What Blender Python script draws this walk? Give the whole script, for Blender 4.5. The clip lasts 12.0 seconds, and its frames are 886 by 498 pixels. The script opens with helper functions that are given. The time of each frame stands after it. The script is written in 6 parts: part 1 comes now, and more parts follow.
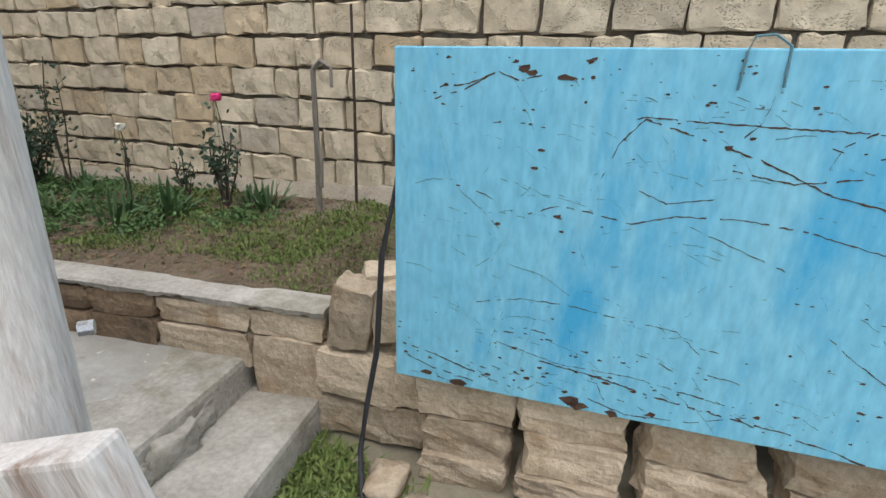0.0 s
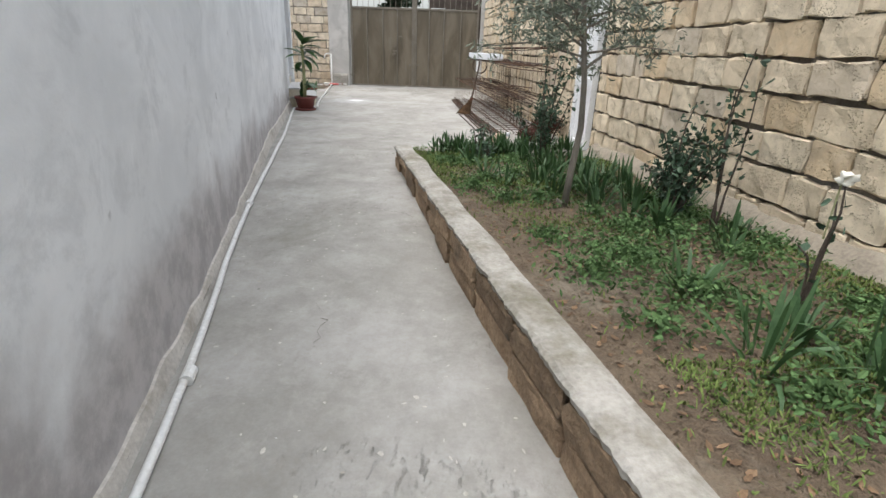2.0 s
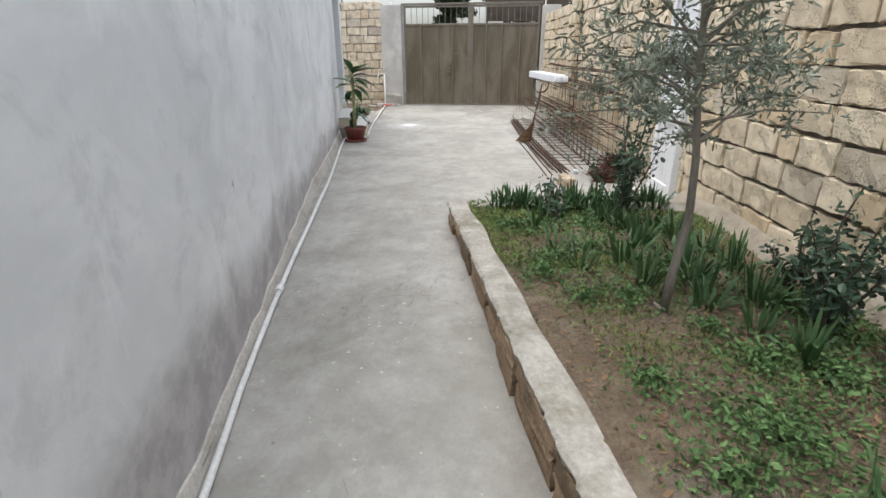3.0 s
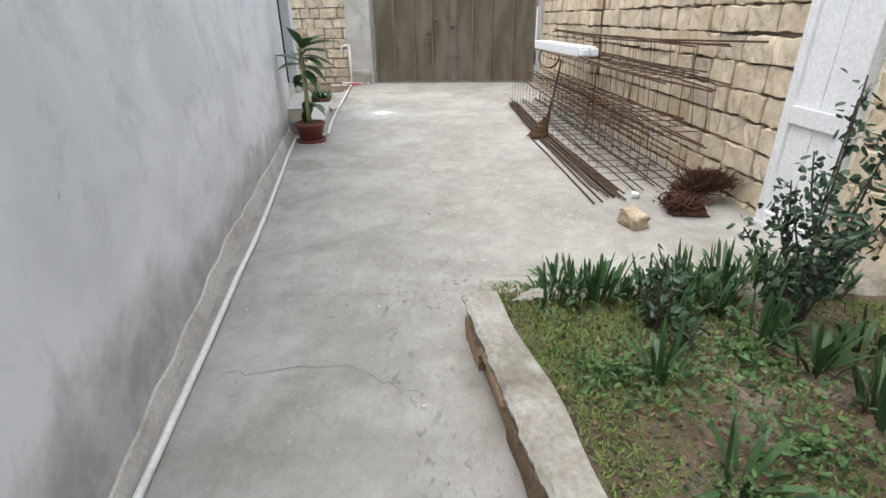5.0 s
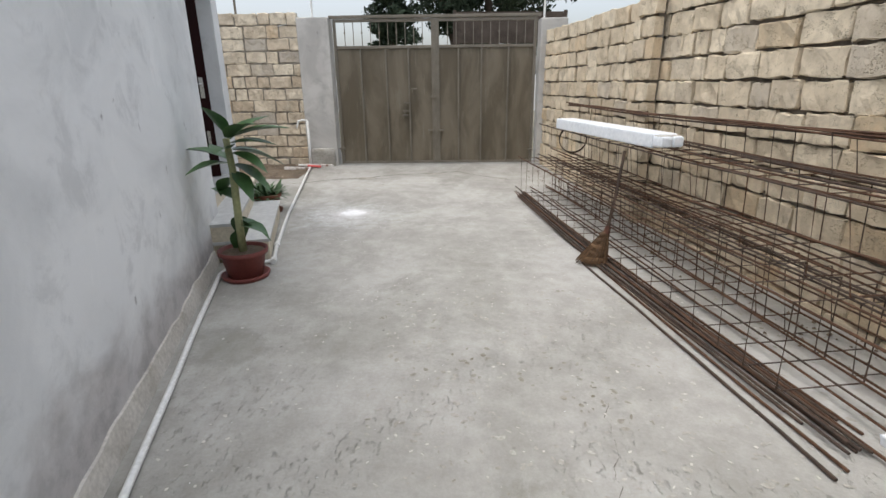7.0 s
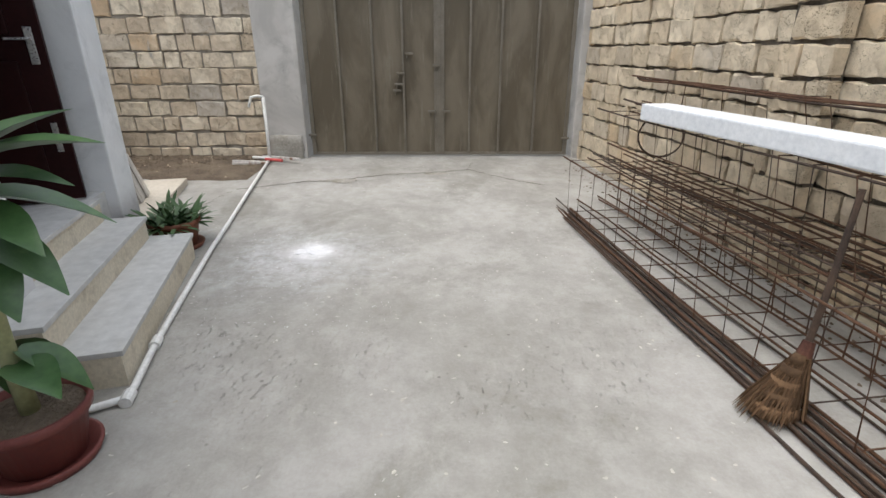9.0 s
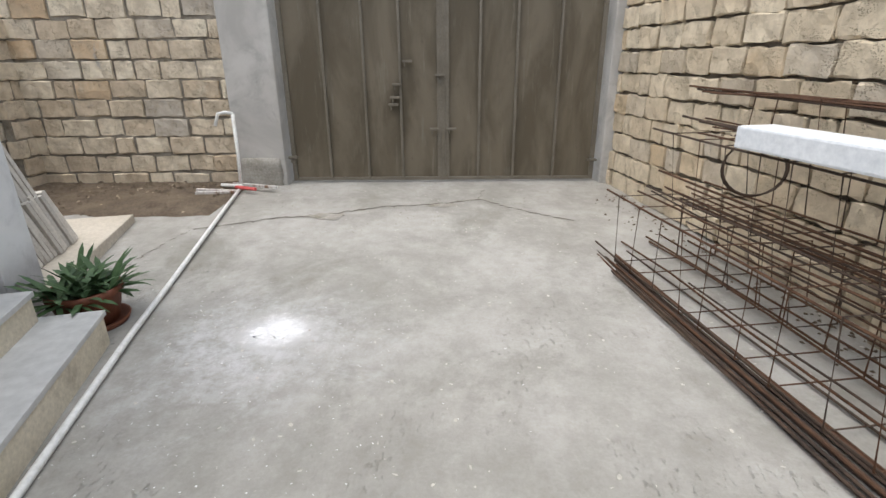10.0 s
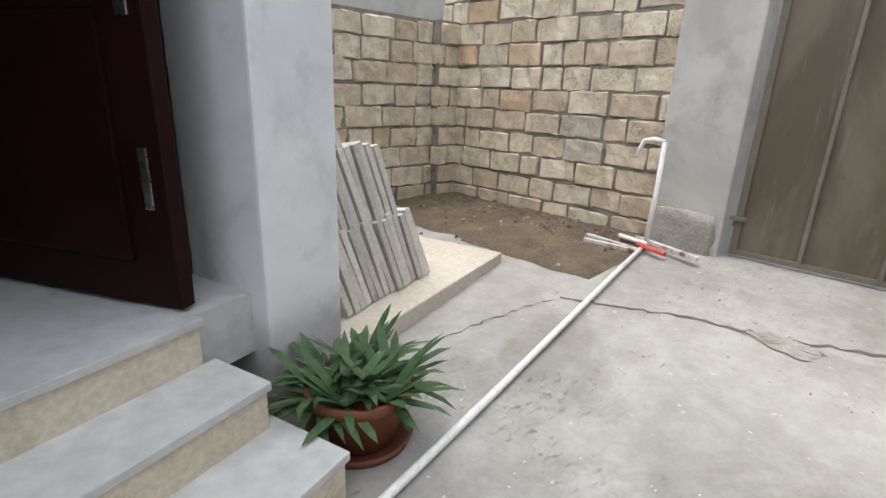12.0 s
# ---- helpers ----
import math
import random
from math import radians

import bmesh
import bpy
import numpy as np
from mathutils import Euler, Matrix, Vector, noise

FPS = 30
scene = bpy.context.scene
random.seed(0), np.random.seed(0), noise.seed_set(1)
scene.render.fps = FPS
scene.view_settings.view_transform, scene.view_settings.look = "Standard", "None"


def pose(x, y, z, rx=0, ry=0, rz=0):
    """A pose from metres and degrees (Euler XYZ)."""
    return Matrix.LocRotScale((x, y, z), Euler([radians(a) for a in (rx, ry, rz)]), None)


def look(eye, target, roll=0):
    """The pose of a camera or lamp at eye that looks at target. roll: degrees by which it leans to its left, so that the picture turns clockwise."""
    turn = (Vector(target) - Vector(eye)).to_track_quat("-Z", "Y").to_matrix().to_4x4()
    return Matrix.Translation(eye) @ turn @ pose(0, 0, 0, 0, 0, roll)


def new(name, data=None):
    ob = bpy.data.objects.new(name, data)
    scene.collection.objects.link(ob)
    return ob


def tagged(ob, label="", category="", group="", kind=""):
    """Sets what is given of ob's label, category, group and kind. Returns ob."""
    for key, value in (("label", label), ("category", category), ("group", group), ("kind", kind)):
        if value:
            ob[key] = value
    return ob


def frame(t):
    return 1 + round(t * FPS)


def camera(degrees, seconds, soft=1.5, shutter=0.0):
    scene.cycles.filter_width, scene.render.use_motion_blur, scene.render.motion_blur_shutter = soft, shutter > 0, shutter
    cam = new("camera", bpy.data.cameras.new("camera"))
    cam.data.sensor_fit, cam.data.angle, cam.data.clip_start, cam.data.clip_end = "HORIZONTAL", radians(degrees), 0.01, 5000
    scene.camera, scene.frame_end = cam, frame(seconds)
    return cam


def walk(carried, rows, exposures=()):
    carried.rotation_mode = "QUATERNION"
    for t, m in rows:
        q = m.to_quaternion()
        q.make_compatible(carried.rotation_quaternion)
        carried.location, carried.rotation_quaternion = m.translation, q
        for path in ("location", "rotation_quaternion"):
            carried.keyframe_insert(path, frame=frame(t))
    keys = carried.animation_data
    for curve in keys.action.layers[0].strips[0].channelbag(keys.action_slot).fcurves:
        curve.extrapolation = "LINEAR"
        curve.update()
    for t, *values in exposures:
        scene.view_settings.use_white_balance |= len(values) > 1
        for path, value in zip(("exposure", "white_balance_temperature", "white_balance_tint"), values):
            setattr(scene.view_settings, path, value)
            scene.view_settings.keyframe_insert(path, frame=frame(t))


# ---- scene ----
cam = camera(83.2, 12.0)
PATH = [
    (0, (2.268, 2.781, 1.136), (1.371, 4.45, 0.496), 1.5),
    (0.5, (2.033, 3.128, 1.1), (0.876, 4.584, 0.363), 2.4),
    (1, (1.614, 3.387, 1.008), (0.032, 4.329, 0.226), 4.1),
    (1.5, (1.083, 3.527, 1.038), (-0.736, 3.74, 0.234), 3.6),
    (2, (0.408, 3.417, 1.176), (-1.447, 3.351, 0.433), 2.2),
    (2.5, (-0.066, 3.338, 1.427), (-1.94, 3.153, 0.754), 0.7),
    (3, (-0.487, 3.317, 1.518), (-2.324, 3.03, 0.781), -0.2),
    (4.8, (-2.491, 2.83, 1.496), (-4.287, 2.603, 0.647), -0.9),
    (5, (-2.806, 2.783, 1.496), (-4.609, 2.593, 0.653), -0.9),
    (5.5, (-3.449, 2.589, 1.486), (-5.267, 2.456, 0.663), -0.5),
    (6, (-4.068, 2.405, 1.521), (-5.933, 2.312, 0.805), -0.7),
    (6.5, (-4.687, 2.271, 1.535), (-6.578, 2.182, 0.89), -0.9),
    (7, (-5.349, 2.11, 1.56), (-7.246, 2.072, 0.929), -0.7),
    (7.5, (-5.95, 2.065, 1.564), (-7.855, 2.02, 0.955), -0.9),
    (7.7, (-6.214, 2.032, 1.541), (-8.114, 1.986, 0.917), -0.8),
    (9.3, (-8.161, 1.913, 1.489), (-10.016, 1.9, 0.743), -0.1),
    (9.5, (-8.414, 1.896, 1.467), (-10.28, 1.893, 0.745), -0.2),
    (10, (-8.974, 1.816, 1.462), (-10.847, 1.813, 0.758), -0.4),
    (10.5, (-9.48, 1.768, 1.456), (-11.362, 1.651, 0.79), -0.8),
    (11, (-9.991, 1.661, 1.444), (-11.825, 1.156, 0.828), -1.2),
    (11.5, (-10.398, 1.378, 1.386), (-12.116, 0.528, 0.815), 0.4),
    (12, (-10.7, 1.026, 1.269), (-12.062, -0.305, 0.657), 2.1),
]
SKY = 0.15
walk(cam, [(t, look(eye, target, roll)) for t, eye, target, roll in PATH], [(0.0, 0.60), (0.6, 0.70), (1.3, 1.02), (3.0, 1.02), (5.5, 1.03), (6.0, 0.95), (6.5, 0.6), (7.0, 0.72), (7.5, 0.42), (9.5, 0.74), (11.0, 0.74), (11.5, 0.68), (12.0, 0.98)])

# ---- world and light ----
world = bpy.data.worlds.new("overcast_sky")
scene.world = world
world.use_nodes = True
wn, wl = world.node_tree.nodes, world.node_tree.links
sky = wn.new("ShaderNodeTexSky")
sky.sky_type, sky.sun_disc = "NISHITA", False
sky.sun_elevation, sky.sun_rotation = radians(75), radians(150)
sky.dust_density, sky.air_density = 4.0, 1.0
grey = wn.new("ShaderNodeHueSaturation")
grey.inputs["Saturation"].default_value = 0.48
wl.new(sky.outputs[0], grey.inputs["Color"])
wl.new(grey.outputs[0], wn["Background"].inputs["Color"])
wn["Background"].inputs["Strength"].default_value = SKY

sun = new("sun", bpy.data.lights.new("sun", "SUN"))
sun.data.energy, sun.data.angle, sun.data.color = 0.9, radians(100), (0.93, 0.98, 0.985)
sun.matrix_world = look((0, 0, 20), (-1.5, 2.5, 0))


# ---- materials ----
def material(name, a, b, scale=3.0, rough=0.85, bump=0.3, fine=60.0, metal=0.0, c=None, c_scale=0.8, c_amount=0.5, vary=0.0, spec=0.3, island=False, stretch=None, depth=0.01):
    """Two colours mixed by coarse and fine noise, a third one in larger stains, and bump from the fine noise."""
    m = bpy.data.materials.new(name)
    m.use_nodes = True
    n, l = m.node_tree.nodes, m.node_tree.links
    p = n["Principled BSDF"]
    p.inputs["Metallic"].default_value = metal
    p.inputs["Specular IOR Level"].default_value = spec
    geo = n.new("ShaderNodeTexCoord")
    at = geo.outputs["Object"]
    if vary or island:
        info = n.new("ShaderNodeNewGeometry" if island else "ShaderNodeObjectInfo")
        chance = info.outputs["Random Per Island" if island else "Random"]
        off = n.new("ShaderNodeVectorMath")
        off.operation = "MULTIPLY_ADD"
        l.new(chance, off.inputs[0])
        off.inputs[1].default_value = (31.0, 17.0, 23.0)
        l.new(at, off.inputs[2])
        at = off.outputs[0]
    if stretch:
        mp = n.new("ShaderNodeMapping")
        mp.inputs["Scale"].default_value = stretch
        l.new(at, mp.inputs["Vector"])
        at = mp.outputs[0]

    def tex(sc, detail, rough_=0.6):
        t = n.new("ShaderNodeTexNoise")
        t.inputs["Scale"].default_value, t.inputs["Detail"].default_value, t.inputs["Roughness"].default_value = sc, detail, rough_
        l.new(at, t.inputs["Vector"])
        return t.outputs["Fac"]

    def ramp(src, lo, hi):
        r = n.new("ShaderNodeMapRange")
        r.inputs["From Min"].default_value, r.inputs["From Max"].default_value = lo, hi
        l.new(src, r.inputs["Value"])
        return r.outputs[0]

    def mix(fac, x, y, mode="MIX"):
        q = n.new("ShaderNodeMix")
        q.data_type, q.blend_type = "RGBA", mode
        for v, k in ((fac, 0), (x, 6), (y, 7)):
            if isinstance(v, (tuple, list)):
                q.inputs[k].default_value = (*v, 1)
            elif isinstance(v, float):
                q.inputs[k].default_value = v
            else:
                l.new(v, q.inputs[k])
        return q.outputs[2]

    coarse, small = tex(scale, 6), tex(fine, 4)
    col = mix(ramp(coarse, 0.35, 0.65), a, b)
    col = mix(0.28, col, mix(ramp(small, 0.3, 0.7), tuple(0.55 * v for v in a), tuple(min(1.0, 1.35 * v) for v in b)))
    if c:
        stain = ramp(tex(c_scale, 8, 0.7), 0.62 - 0.2 * c_amount, 0.78 - 0.2 * c_amount)
        col = mix(stain, col, c)
    if vary:
        hv = n.new("ShaderNodeHueSaturation")
        rr = n.new("ShaderNodeMapRange")
        rr.inputs["To Min"].default_value, rr.inputs["To Max"].default_value = 1 - vary, 1 + vary
        l.new(chance, rr.inputs["Value"])
        l.new(rr.outputs[0], hv.inputs["Value"])
        l.new(col, hv.inputs["Color"])
        col = hv.outputs[0]
    l.new(col, p.inputs["Base Color"])
    rg = n.new("ShaderNodeMapRange")
    rg.inputs["To Min"].default_value, rg.inputs["To Max"].default_value = max(0.05, rough - 0.12), min(1.0, rough + 0.1)
    l.new(small, rg.inputs["Value"])
    l.new(rg.outputs[0], p.inputs["Roughness"])
    bm_ = n.new("ShaderNodeBump")
    bm_.inputs["Strength"].default_value, bm_.inputs["Distance"].default_value = bump, depth
    add = n.new("ShaderNodeMath")
    l.new(small, add.inputs[0])
    l.new(coarse, add.inputs[1])
    l.new(add.outputs[0], bm_.inputs["Height"])
    l.new(bm_.outputs[0], p.inputs["Normal"])
    return m


class Nodes:
    """Short hands for building one node material."""

    def __init__(self, name, rough=0.9, spec=0.3, metal=0.0):
        self.m = bpy.data.materials.new(name)
        self.m.use_nodes = True
        self.n, self.l = self.m.node_tree.nodes, self.m.node_tree.links
        self.p = self.n["Principled BSDF"]
        self.p.inputs["Roughness"].default_value = rough
        self.p.inputs["Specular IOR Level"].default_value = spec
        self.p.inputs["Metallic"].default_value = metal
        self.place = self.n.new("ShaderNodeNewGeometry").outputs["Position"]

    def put(self, socket, v):
        if isinstance(v, tuple):
            socket.default_value = (*v, 1) if len(socket.default_value) == 4 and len(v) == 3 else v
        elif isinstance(v, (int, float)):
            socket.default_value = v
        else:
            self.l.new(v, socket)

    def scaled(self, stretch, at=None, turn=0.0):
        q = self.n.new("ShaderNodeMapping")
        q.inputs["Scale"].default_value = stretch
        q.inputs["Rotation"].default_value = (0, 0, turn)
        self.l.new(at or self.place, q.inputs["Vector"])
        return q.outputs[0]

    def noise(self, scale, detail=5.0, rough=0.6, at=None, warp=0.0):
        q = self.n.new("ShaderNodeTexNoise")
        for k, v in (("Scale", scale), ("Detail", detail), ("Roughness", rough), ("Distortion", warp)):
            q.inputs[k].default_value = v
        self.l.new(at or self.place, q.inputs["Vector"])
        return q.outputs["Fac"]

    def cells(self, scale, at=None):
        q = self.n.new("ShaderNodeTexVoronoi")
        q.inputs["Scale"].default_value = scale
        self.l.new(at or self.place, q.inputs["Vector"])
        return q.outputs["Distance"]

    def ramp(self, v, lo, hi, a=0.0, b=1.0):
        q = self.n.new("ShaderNodeMapRange")
        q.interpolation_type = "SMOOTHSTEP"
        if lo > hi:
            lo, hi, a, b = hi, lo, b, a
        for k, w in (("From Min", lo), ("From Max", hi), ("To Min", a), ("To Max", b)):
            q.inputs[k].default_value = w
        self.l.new(v, q.inputs["Value"])
        return q.outputs[0]

    def math(self, op, a, b=0.0):
        q = self.n.new("ShaderNodeMath")
        q.operation = op
        self.put(q.inputs[0], a)
        self.put(q.inputs[1], b)
        return q.outputs[0]

    def mix(self, fac, a, b, mode="MIX"):
        q = self.n.new("ShaderNodeMix")
        q.data_type, q.blend_type = "RGBA", mode
        self.put(q.inputs[0], fac)
        self.put(q.inputs[6], a)
        self.put(q.inputs[7], b)
        return q.outputs[2]

    def done(self, colour, height, strength, depth):
        self.l.new(colour, self.p.inputs["Base Color"])
        q = self.n.new("ShaderNodeBump")
        q.inputs["Strength"].default_value, q.inputs["Distance"].default_value = strength, depth
        self.l.new(height, q.inputs["Height"])
        self.l.new(q.outputs[0], self.p.inputs["Normal"])
        return self.m


def yard_concrete():
    """Hand-floated concrete: pale and damp patches, torn flakes, dark specks and a film of spilled lime."""
    k = Nodes("yard_concrete", 0.88)
    c = k.mix(k.ramp(k.noise(1.1, 9, 0.66, warp=0.15), 0.36, 0.64), (0.325, 0.313, 0.287), (0.42, 0.408, 0.382))
    c = k.mix(k.math("MULTIPLY", k.ramp(k.noise(0.75, 9, 0.72, warp=0.3), 0.53, 0.64), 0.42), c, (0.205, 0.197, 0.165))
    c = k.mix(k.math("MULTIPLY", k.ramp(k.noise(1.9, 9, 0.74, k.scaled((1, 1.3, 1)), 0.2), 0.54, 0.64), 0.4), c, (0.45, 0.435, 0.405))
    torn_at = k.scaled((1.0, 2.2, 1.0), turn=0.5)
    flakes = k.ramp(k.noise(14.0, 10, 0.78, torn_at, 0.1), 0.54, 0.66)
    where = k.ramp(k.noise(0.6, 8, 0.7, warp=0.6), 0.46, 0.62)
    torn = k.math("MULTIPLY", flakes, where)
    c = k.mix(k.math("MULTIPLY", torn, 0.5), c, (0.19, 0.175, 0.15))
    c = k.mix(k.ramp(k.noise(5.5, 9, 0.75), 0.36, 0.64, 0.5, 0.0), c, (0.70, 0.69, 0.66), "MULTIPLY")
    grain = k.noise(55.0, 5, 0.7)
    c = k.mix(k.ramp(grain, 0.3, 0.7, 0.0, 0.5), c, (0.85, 0.84, 0.81), "MULTIPLY")
    specks = k.math("MULTIPLY", k.ramp(k.cells(7.0), 0.10, 0.03), k.ramp(k.noise(2.3, 2), 0.5, 0.6))
    c = k.mix(k.math("MULTIPLY", specks, 0.6), c, (0.10, 0.09, 0.075))
    gap = k.n.new("ShaderNodeVectorMath")
    gap.operation = "DISTANCE"
    k.l.new(k.place, gap.inputs[0])
    gap.inputs[1].default_value = (-11.35, 0.75, 0.0)
    film = k.math("MULTIPLY", k.ramp(k.math("ADD", gap.outputs["Value"], k.math("MULTIPLY", k.noise(3.0, 9, 0.75, warp=0.4), 1.5)), 1.75, 0.7), k.ramp(k.noise(9.0, 7, 0.75), 0.35, 0.65))
    c = k.mix(k.math("MULTIPLY", film, 0.7), c, (0.60, 0.61, 0.62))
    heap = k.n.new("ShaderNodeVectorMath")
    heap.operation = "DISTANCE"
    k.l.new(k.place, heap.inputs[0])
    heap.inputs[1].default_value = (-11.53, 0.84, 0.0)
    c = k.mix(k.ramp(k.math("ADD", heap.outputs["Value"], k.math("MULTIPLY", k.noise(9.0, 9, 0.75), 0.5)), 0.50, 0.30), c, (0.78, 0.78, 0.78))
    h = k.math("ADD", k.math("MULTIPLY", torn, -0.45), k.math("ADD", k.math("MULTIPLY", grain, 0.25), k.math("MULTIPLY", k.noise(6.0, 6, 0.6), 0.8)))
    return k.done(c, h, 0.7, 0.012)


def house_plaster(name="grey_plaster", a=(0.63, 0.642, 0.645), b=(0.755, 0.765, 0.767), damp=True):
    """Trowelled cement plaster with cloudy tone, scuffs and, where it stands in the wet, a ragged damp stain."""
    k = Nodes(name, 0.9, 0.25)
    c = k.mix(k.ramp(k.noise(1.0, 7, 0.6, k.scaled((1, 1, 1.4)), 0.7), 0.35, 0.65), a, b)
    c = k.mix(k.ramp(k.noise(3.2, 8, 0.7, warp=0.4), 0.50, 0.66, 0.0, 0.42), c, tuple(0.74 * v for v in a))
    c = k.mix(k.ramp(k.noise(2.1, 6, 0.65, k.scaled((1.3, 1.3, 0.5)), 0.4), 0.60, 0.70, 0.0, 0.5), c, tuple(min(0.84, 1.12 * v) for v in b))
    marks = k.math("MULTIPLY", k.ramp(k.cells(3.4, k.scaled((1.0, 1.0, 0.55))), 0.085, 0.03), k.ramp(k.noise(14.0, 5, 0.7), 0.47, 0.56))
    c = k.mix(k.math("MULTIPLY", marks, 0.75), c, (0.25, 0.245, 0.24))
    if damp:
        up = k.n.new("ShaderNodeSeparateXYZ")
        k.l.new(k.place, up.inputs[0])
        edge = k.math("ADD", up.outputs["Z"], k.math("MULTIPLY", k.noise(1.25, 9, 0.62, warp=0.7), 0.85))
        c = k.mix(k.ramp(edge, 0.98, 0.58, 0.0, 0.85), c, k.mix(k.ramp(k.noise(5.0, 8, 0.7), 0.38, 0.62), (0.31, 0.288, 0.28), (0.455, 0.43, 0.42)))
    h = k.math("ADD", k.noise(3.5, 6, 0.5), k.math("MULTIPLY", k.noise(90.0, 3), 0.12))
    return k.done(c, h, 0.35, 0.012)


def limestone(name, pale, tan, ochre, grey, greys):
    """Sawn shell limestone: each block its own tone, pitted, with cement smeared over some of it."""
    k = Nodes(name, 0.95, 0.2)
    chance = k.n.new("ShaderNodeObjectInfo").outputs["Random"]
    second = k.math("FRACT", k.math("MULTIPLY", chance, 17.31))
    third = k.math("FRACT", k.math("MULTIPLY", chance, 71.7))
    c = k.mix(second, pale, tan)
    c = k.mix(k.ramp(third, 0.84, 0.95, 0.0, 0.7), c, ochre)
    c = k.mix(k.ramp(third, 0.12, 0.03, 0.0, 0.7), c, grey)
    c = k.mix(k.ramp(k.noise(7.0, 8, 0.7), 0.38, 0.66, 0.0, 0.55), c, tuple(0.62 * v for v in tan))
    c = k.mix(k.ramp(k.noise(2.4, 7, 0.65), 0.52, 0.68, 0.0, 0.4), c, tuple(min(0.86, 1.1 * v) for v in pale))
    pits = k.math("MULTIPLY", k.ramp(k.cells(64.0, k.scaled((1.0, 1.0, 1.7))), 0.45, 0.12), k.ramp(k.noise(8.0, 4), 0.44, 0.60))
    c = k.mix(k.math("MULTIPLY", pits, 0.45), c, tuple(0.3 * v for v in tan))
    smear = k.ramp(k.noise(1.7, 9, 0.74, warp=0.9), 0.66 - greys, 0.74 - greys)
    c = k.mix(k.math("MULTIPLY", smear, 0.8), c, (0.36, 0.35, 0.33))
    h = k.math("ADD", k.math("MULTIPLY", k.noise(16.0, 7, 0.7), 1.0), k.math("MULTIPLY", pits, -0.9))
    return k.done(c, h, 0.9, 0.016)


def gate_paint():
    """Dull brown enamel on thin sheet: paler streaks running down as painted sheen, faint dents and worn lower edges.
    """
    k = Nodes("olive_brown_gate_paint", 0.5, 0.35)
    c = k.mix(k.ramp(k.noise(1.6, 6, 0.6, k.scaled((1, 1.6, 0.5)), 0.5), 0.36, 0.64), (0.104, 0.085, 0.057), (0.165, 0.139, 0.10))
    # pale upright streaks: highlights of the semi-gloss dented sheet, put into the colour
    c = k.mix(k.ramp(k.noise(5.0, 7, 0.7, k.scaled((1, 2.2, 0.25))), 0.56, 0.68, 0.0, 0.55), c, (0.215, 0.195, 0.155))
    c = k.mix(k.ramp(k.noise(26.0, 6, 0.7), 0.62, 0.70, 0.0, 0.5), c, (0.07, 0.045, 0.03))
    return k.done(c, k.math("ADD", k.noise(1.3, 3, 0.5, k.scaled((1, 2.0, 0.7))), k.math("MULTIPLY", k.noise(60.0, 3), 0.02)), 0.5, 0.05)


